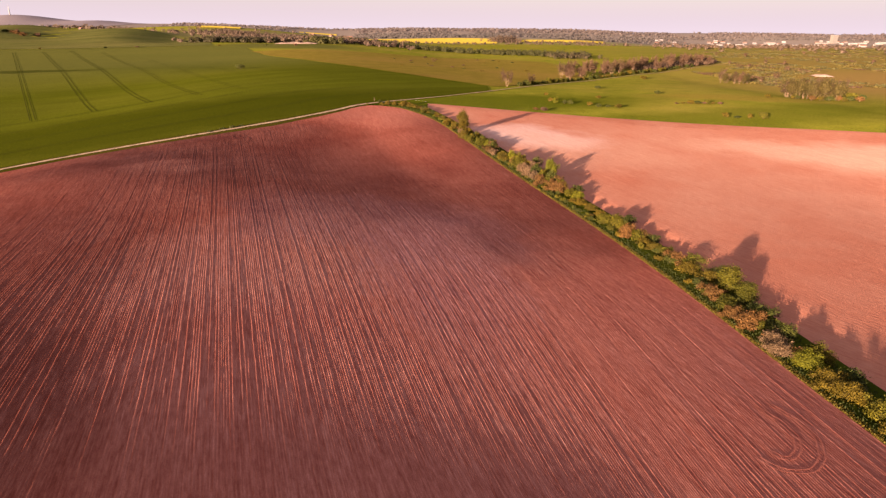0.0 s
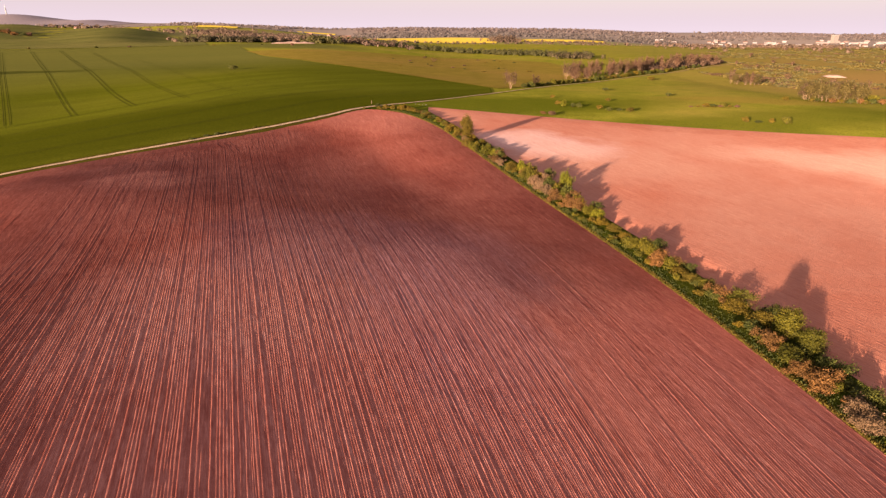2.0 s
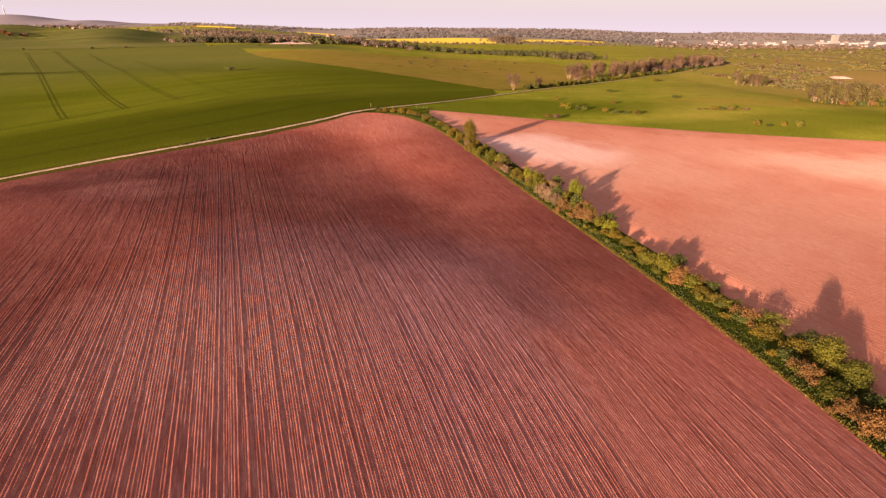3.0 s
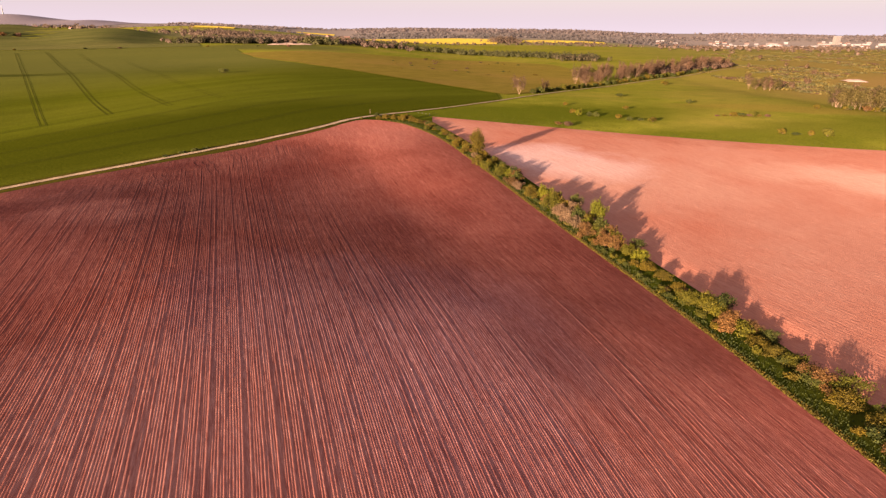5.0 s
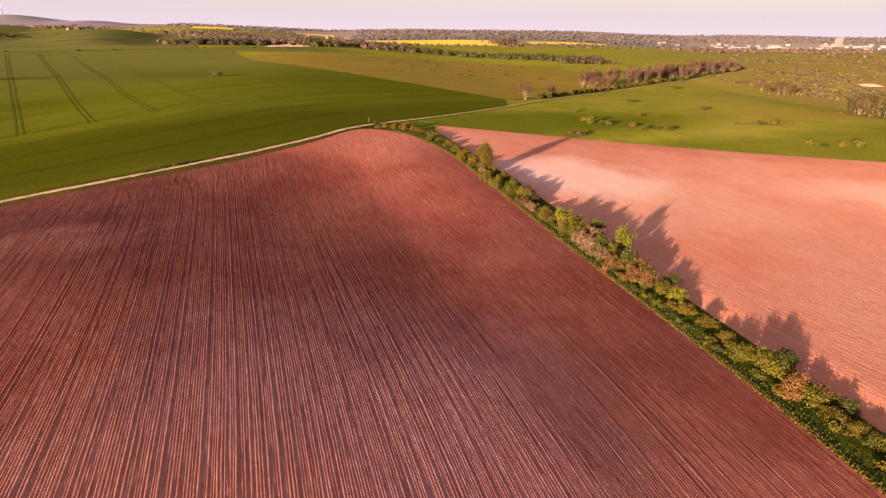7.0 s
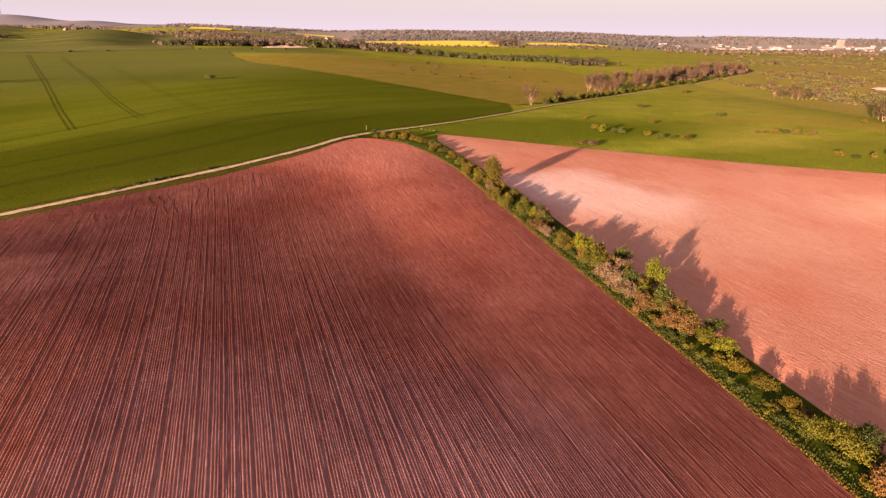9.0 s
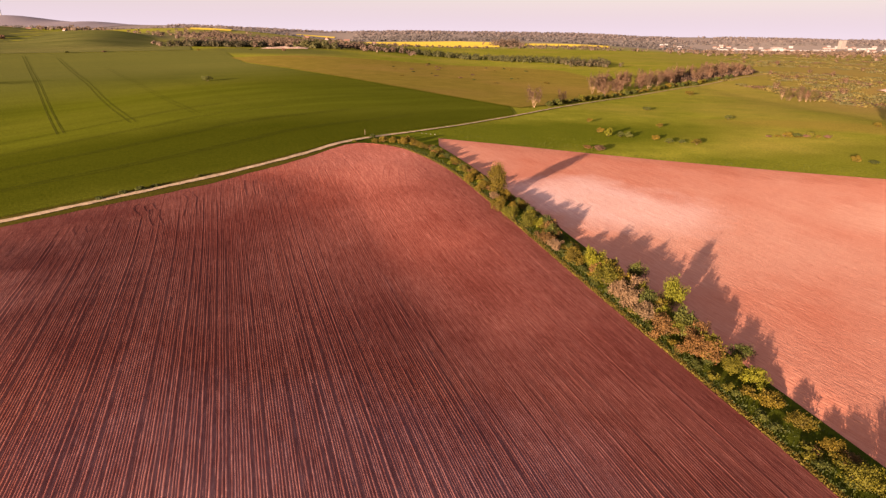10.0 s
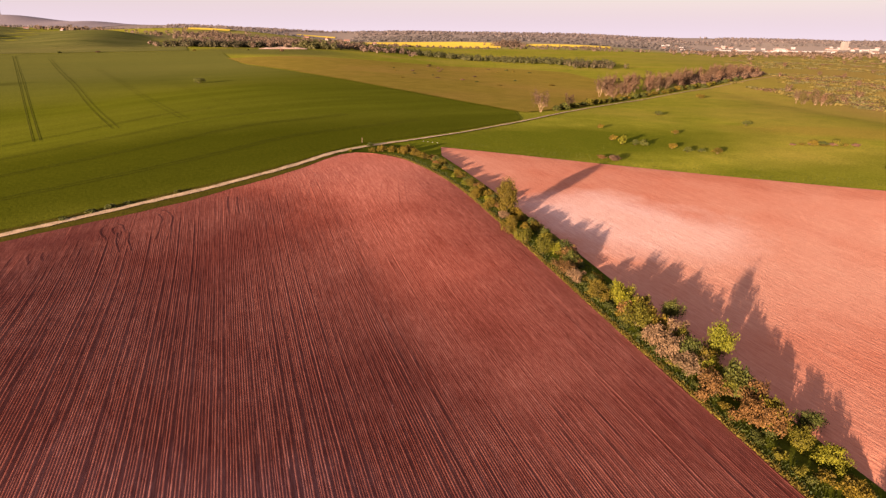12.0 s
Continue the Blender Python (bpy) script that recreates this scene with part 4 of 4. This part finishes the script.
# rough grass along the meadow's lower edge
rng = np.random.default_rng(31)
n = 3500
tx = rng.uniform(-4, 200, n)
ty = np.interp(tx, EDGE_X, EDGE_Y) + 0.3 + rng.exponential(7.0, n)
keep = np.array([noise.noise((a * 0.12, b * 0.2, 1.0)) > -0.3 for a, b in zip(tx, ty)])
tx, ty = tx[keep], ty[keep]
n = len(tx)
p = np.stack([tx, ty, lie(tx, ty) + rng.uniform(0.02, 0.3, n)], 1)
tagged(from_quads("rough_grass", quads_at(p, rng.uniform(0.08, 0.18, n), rng, 0.6), LEAF["meadow"]), "rough tussocky grass along the meadow's edge", "grass", kind="stuff")
# birch copses
for k in range(26):
    u = k / 26
    x, y = 182 + 26 * u + prng.uniform(-2, 2), 308 - 6 * u + prng.uniform(-6, 12)
    plant("tree", BARE[k % 3] if k % 4 == 1 else FARTREE["birch"][0], ("crown", "limb_frame") if k % 4 == 1 else ("crown", "trunk"), x, y, prng.uniform(6, 7.5), prng.uniform(8, 10.5), "slim pale birch with sparse spring leaves in a copse", "tree", "birch copse")
for k in range(12):
    x, y = 206 + 1.3 * k + prng.uniform(-2, 2), 428 - 1.0 * k + prng.uniform(-3, 6)
    plant("tree", FARTREE["birch"][0] if k % 2 else BARE[k % 3], ("crown", "trunk") if k % 2 else ("crown", "limb_frame"), x, y, prng.uniform(4.5, 6), prng.uniform(6, 8.5), "slim pale birch with sparse spring leaves in a copse", "tree", "birch copse")
for k in range(9):
    shrub(("olive", "dark", "orange")[k % 3], 180 + 4 * k + prng.uniform(-2, 2), 300 - 0.9 * k + prng.uniform(-2, 2), prng.uniform(1.4, 2.6), prng.uniform(1.4, 2.6), "rounded shrub at the foot of a birch copse", "copse shrubs")
# the row of shrubs and bare trees along the far track
for k in range(46):
    u = k / 45
    x = 52 + 195 * u + prng.uniform(-1.5, 1.5)
    y = float(track_y(x)) + 7 + prng.uniform(0, 4)
    shrub(prng.choice(("dark", "dark", "green", "olive")), x, y, prng.uniform(2.0, 3.0), prng.uniform(2.0, 3.4), "dark green shrub in the row along the far track", "shrubs along the far track")
for k in range(62):
    u = k / 61
    x = 92 + 190 * u + prng.uniform(-4, 4)
    y = float(track_y(x)) + 12 + prng.uniform(0, 30)
    plant("tree", BARE[k % 3], ("crown", "limb_frame"), x, y, prng.uniform(7, 9.5), prng.uniform(8, 13), "leafless tree with reddish twigs along the far track", "tree", "bare trees by the far track")
scrub = []
for k in range(2600):
    x = 225 + 775 * prng.random() ** 1.3
    y = prng.uniform(1.0, 1.95) * x + prng.uniform(40, 160)
    if y < 385 or noise.noise((x / 70, y / 110, 3.0)) < -0.05:
        continue
    if k % 40 == 0:
        plant("tree", BARE[k % 2], ("crown", "limb_frame"), x, y, prng.uniform(4, 6), prng.uniform(3.5, 6), "leafless rusty tree in rough scrubland", "tree", "scrubland trees")
    else:
        scrub.append((x, y))
for k in range(9):
    x = -560 + 52 * k + prng.uniform(-24, 24)
    y = float(np.interp(x, (-520, -367, -298, -245, -184, -119), (540, 614, 664, 702, 720, 706))) + prng.uniform(0, 5)
    shrub(("olive", "dark", "rust")[k % 3], x, y, prng.uniform(1.4, 3.0), prng.uniform(1.2, 2.8), "small bush on the boundary below a green hillside", "boundary bushes")
for k in range(22):
    shrub(("rust", "dark", "orange")[k % 3], -610 + 4.6 * k + prng.uniform(-5, 5), 812 + prng.uniform(-12, 22), prng.uniform(3, 5), prng.uniform(3, 5.5), "reddish brown shrub in a thicket on the hillside", "hillside thicket")
for k in range(26):
    x = -130 + prng.uniform(0, 260)
    shrub(("rust", "olive", "dark")[k % 3], x * 0.5 + 20, 480 + prng.uniform(0, 220), prng.uniform(1.2, 2.4), prng.uniform(0.8, 1.4), "dark tuft of rough growth in the fallow grass", "fallow tufts")


# ---- far woods ----
def wood(name, pts, radius, height, per, size, kind, seed, label, category="wood"):
    """A wood of many crowns, each a loose clump of leaf masses on a stem's height."""
    rng = np.random.default_rng(seed)
    pts = np.asarray(pts, float)
    z = lie(pts[:, 0], pts[:, 1])
    h = height * rng.uniform(0.65, 1.25, len(pts))
    d = rng.normal(size=(len(pts), per, 3))
    d /= np.linalg.norm(d, axis=2)[..., None]
    d *= rng.uniform(0.55, 1.05, (len(pts), per, 1))
    c = d * np.stack([np.full(len(pts), radius), np.full(len(pts), radius), h * 0.5], 1)[:, None]
    c[..., 0] += pts[:, 0, None]
    c[..., 1] += pts[:, 1, None]
    c[..., 2] += (z + h * 0.52)[:, None]
    c = c.reshape(-1, 3)
    out = d.reshape(-1, 3) + np.array((0, 0, 0.5))
    out /= np.linalg.norm(out, axis=1)[:, None]
    return tagged(from_quads(name, quads_at(c, size * rng.uniform(0.6, 1.4, len(c)), rng, 0.8, out, 0.25), LEAF[kind]), label, category, kind="stuff")


rng = np.random.default_rng(44)


def strip_pts(line, n, wide):
    p = along(line, 200)[rng.integers(0, 200, n)]
    return p + rng.normal(size=(n, 2)) * np.array(wide)


wood("far_wood", strip_pts([(-150, 960), (-60, 900), (30, 860), (120, 815), (190, 770)], 420, (7, 12)), 3.0, 6.8, 60, 0.7, "pine", 1, "long belt of mixed green trees beyond the fallow field")
wood("far_wood", strip_pts([(150, 745), (190, 725)], 30, (8, 8)), 3.4, 7.5, 60, 0.8, "shade", 2, "small dark clump of far trees")
wood("far_wood", strip_pts([(-300, 800), (-250, 806), (-205, 800)], 240, (9, 10)), 3.2, 6.5, 40, 1.0, "shade", 3, "dark thicket at the foot of a green hill")
wood("far_wood", strip_pts([(-310, 930), (-230, 880), (-150, 850), (-60, 880)], 300, (28, 30)), 3.6, 7.0, 40, 1.1, "wood", 13, "brown leafless wood behind the quarry")
wood("far_wood", strip_pts([(-150, 806), (-128, 800)], 70, (9, 6)), 3.4, 8, 40, 1.1, "pine", 4, "dark green clump of far trees")
wood("far_wood", strip_pts([(-220, 2250), (60, 2290), (330, 2300), (720, 2330)], 120, (60, 16)), 5, 9, 24, 1.8, "wood", 5, "broken row of brown trees before the yellow fields")
wood("far_wood", strip_pts([(-330, 2312), (-240, 2316), (-110, 2322)], 60, (24, 6)), 5, 10, 24, 1.8, "wood", 17, "row of brown trees before a yellow field")
wood("far_wood", strip_pts([(330, 2440), (720, 2440)], 60, (40, 6)), 5, 9, 24, 1.8, "wood", 14, "broken row of trees before a yellow field")
wood("far_wood", strip_pts([(255, 2480), (320, 2500)], 150, (22, 40)), 6, 20, 24, 2.2, "wood", 12, "tall brown trees between two yellow fields")
wood("far_wood", strip_pts([(560, 1180), (860, 1450), (1200, 1800), (1700, 2400)], 620, (130, 130)), 5, 7.5, 22, 1.9, "wood", 6, "brown wood on the plain before the town")
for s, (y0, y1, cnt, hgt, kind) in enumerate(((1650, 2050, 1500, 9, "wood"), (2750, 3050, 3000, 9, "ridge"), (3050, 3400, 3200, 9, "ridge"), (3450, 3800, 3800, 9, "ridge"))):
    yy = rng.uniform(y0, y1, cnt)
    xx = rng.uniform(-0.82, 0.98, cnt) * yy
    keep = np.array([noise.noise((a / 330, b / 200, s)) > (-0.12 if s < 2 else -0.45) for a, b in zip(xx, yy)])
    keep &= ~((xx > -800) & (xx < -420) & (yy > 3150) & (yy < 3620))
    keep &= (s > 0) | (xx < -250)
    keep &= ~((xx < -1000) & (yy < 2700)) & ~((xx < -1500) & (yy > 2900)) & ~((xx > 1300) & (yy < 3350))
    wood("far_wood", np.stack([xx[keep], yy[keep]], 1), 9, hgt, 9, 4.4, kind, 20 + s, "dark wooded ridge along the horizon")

for k, (kind, lab) in enumerate((("heath", "rough olive shrubs over the ochre scrubland"), ("rust", "leafless brown shrubs over the ochre scrubland"), ("pine", "green shrubs over the ochre scrubland"))):
    wood("scrub", [p for i, p in enumerate(scrub) if i % 7 in ((0, 2, 5), (3,), (1, 4, 6))[k]], 5.4, 1.1, 40, 0.6, kind, 60 + k, lab, "scrub")

wood("thicket", [(x, float(track_y(x)) + o) for x, o in zip(rng.uniform(180, 300, 200), rng.uniform(10, 46, 200))], 4.0, 5.0, 50, 0.8, "plum", 16, "purple-brown leafless thicket beside the far track", "thicket")
wood("far_wood", strip_pts([(-480, 1270), (-340, 1160), (-230, 1060)], 260, (40, 50)), 4.2, 6.5, 30, 1.3, "wood", 15, "brown leafless wood on a far rise")

# ---- far fields in blossom ----
for a, b, lab in (([(-330, 2330), (-110, 2340), (80, 2350), (245, 2360)], [(-350, 2560), (-120, 2680), (90, 2700), (280, 2640)], "bright yellow rape field far across the plain"),
                  ([(330, 2470), (480, 2470), (690, 2470)], [(345, 2600), (520, 2620), (720, 2610)], "bright yellow rape field far across the plain"),
                  ([(-500, 1345), (-455, 1350), (-412, 1352)], [(-530, 1425), (-480, 1430), (-430, 1430)], "yellow rape field on a far rise"),
                  ([(-690, 3260), (-600, 3270), (-500, 3270)], [(-710, 3340), (-630, 3350), (-510, 3350)], "yellow rape field on a far rise")):
    tagged(patch("rape_field", a, b, 40, 30, 1.3, M_RAPE), lab, "field", kind="structure")


def face(x0, y0, x1, y1, run, rise, label, category):
    """A bare bank that climbs away from the line between its feet."""
    w, s = np.meshgrid(np.linspace(0, 1, 40), np.linspace(0, 1, 14), indexing="ij")
    px, py = x0 + (x1 - x0) * w, y0 + (y1 - y0) * w + run * s
    rough = np.array([[noise.noise((a / 6, b / 5, 9.0)) for a, b in zip(r, q)] for r, q in zip(px, py)])
    up = rise * np.sin(np.pi * np.clip(s, 0, 1)) ** 0.7 * np.sin(np.pi * np.clip(w, 0.01, 0.99)) ** 0.4 * (1 + 0.5 * rough)
    return tagged(from_grid("sand_bank", px, py, lie(px, py) + 0.3 + up, M_SAND), label, category, kind="structure")


face(-190, 752, -142, 768, 12, 1.8, "pale bare quarry bank below a brown wood", "quarry")
face(301, 476, 314, 472, 10, 1.6, "pale bare sand bank in the scrubland", "sand bank")


# ---- far town ----
def building(name, x, y, w_, d_, h, turn, wall, roof, pitched, label, windows=0):
    root = new(name)
    root.matrix_world = pose(x, y, lie1(x, y) - 0.5, 0, 0, turn)
    bm = bmesh.new()
    bmesh.ops.create_cube(bm, size=1.0, matrix=Matrix.Translation((0, 0, h / 2)) @ Matrix.Diagonal((w_, d_, h, 1)))
    part("wall", bm, wall, root)
    bm = bmesh.new()
    if pitched:
        k = d_ * 0.4
        vs = [bm.verts.new(p) for p in ((-w_ / 2 - 0.4, -d_ / 2 - 0.4, h), (w_ / 2 + 0.4, -d_ / 2 - 0.4, h), (w_ / 2 + 0.4, d_ / 2 + 0.4, h), (-w_ / 2 - 0.4, d_ / 2 + 0.4, h), (-w_ / 2 - 0.4, 0, h + k), (w_ / 2 + 0.4, 0, h + k))]
        for f in ((0, 1, 5, 4), (2, 3, 4, 5), (0, 4, 3), (1, 2, 5), (0, 3, 2, 1)):
            bm.faces.new([vs[i] for i in f])
    else:
        bmesh.ops.create_cube(bm, size=1.0, matrix=Matrix.Translation((0, 0, h + 0.4)) @ Matrix.Diagonal((w_ + 0.8, d_ + 0.8, 0.8, 1)))
    part("roof", bm, roof, root)
    for k in range(windows):
        for c in range(4):
            bm = bmesh.new()
            bmesh.ops.create_cube(bm, size=1.0, matrix=Matrix.Translation((w_ * (c - 1.5) / 4.4, -d_ / 2, 2.2 + k * (h - 2) / windows)) @ Matrix.Diagonal((w_ / 8, 0.3, 1.5, 1)))
            part("window", bm, M_GLASS, root)
    return tagged(root, label, "building", "far town")


building("tower_block", 2080, 3200, 30, 20, 40, 12, M_WALL2, M_ROOFG, False, "pale tower block rising over the far town", 8)
for x, y, w_, d_, h in ((1720, 3150, 46, 30, 24), (1640, 3080, 70, 30, 10), (1790, 3120, 130, 36, 10), (1930, 3130, 60, 30, 9), (1270, 3080, 120, 36, 9), (1420, 3090, 50, 30, 9), (1530, 3110, 80, 30, 9),
                        (2150, 3150, 36, 24, 12), (2210, 3170, 40, 26, 11), (2285, 3150, 30, 20, 20), (2340, 3200, 50, 26, 13), (2430, 3220, 44, 24, 12), (2020, 3190, 40, 24, 11), (2520, 3250, 60, 26, 14)):
    building("factory_hall", x, y, w_, d_, h * 0.55, prng.uniform(-12, 12), M_WALL, M_ROOFG, False, "long white flat-roofed hall in the far town")
for k in range(70):
    x, y = prng.uniform(1100, 2750), prng.uniform(2950, 3300)
    if x / y < 0.36 or x / y > 0.9:
        continue
    building("house", x, y, prng.uniform(13, 22), prng.uniform(9, 12), prng.uniform(4, 7), prng.uniform(-40, 40), M_WALL if k % 3 else M_WALL2, M_ROOF if k % 2 else M_ROOFG, True, "pale house with a pitched roof in the far town")
for k in range(30):
    x, y = -430 + prng.uniform(0, 300), 1480 + prng.uniform(0, 300)
    building("house", x, y, prng.uniform(9, 15), prng.uniform(8, 10), prng.uniform(4, 6), prng.uniform(-60, 60), M_WALL, M_ROOF, True, "small village house with a red roof among trees")
for k in range(14):
    x, y = -1180 + prng.uniform(0, 420), 1560 + prng.uniform(0, 120)
    building("house", x, y, prng.uniform(7, 11), prng.uniform(6, 8), prng.uniform(3, 4), prng.uniform(-60, 60), M_WALL, M_ROOF, True, "small village house with a red roof among trees")

mast = new("radio_mast")
mast.location = (-2278, 3450, lie1(-2278, 3450))
tagged(mast, "slender grey radio mast on the far hill", "mast")
bm = bmesh.new()
tube(bm, (0, 0, 0), (0, 0, 34), 3.4, 2.4, 8)
part("shaft", bm, M_STEEL, mast)
bm = bmesh.new()
tube(bm, (0, 0, 34), (0, 0, 48), 1.6, 1.0, 6)
part("antenna", bm, M_STEEL, mast)
bm = bmesh.new()
tube(bm, (0, 0, 24), (0, 0, 26.5), 4.0, 4.5, 10)
part("platform", bm, M_STEEL, mast)
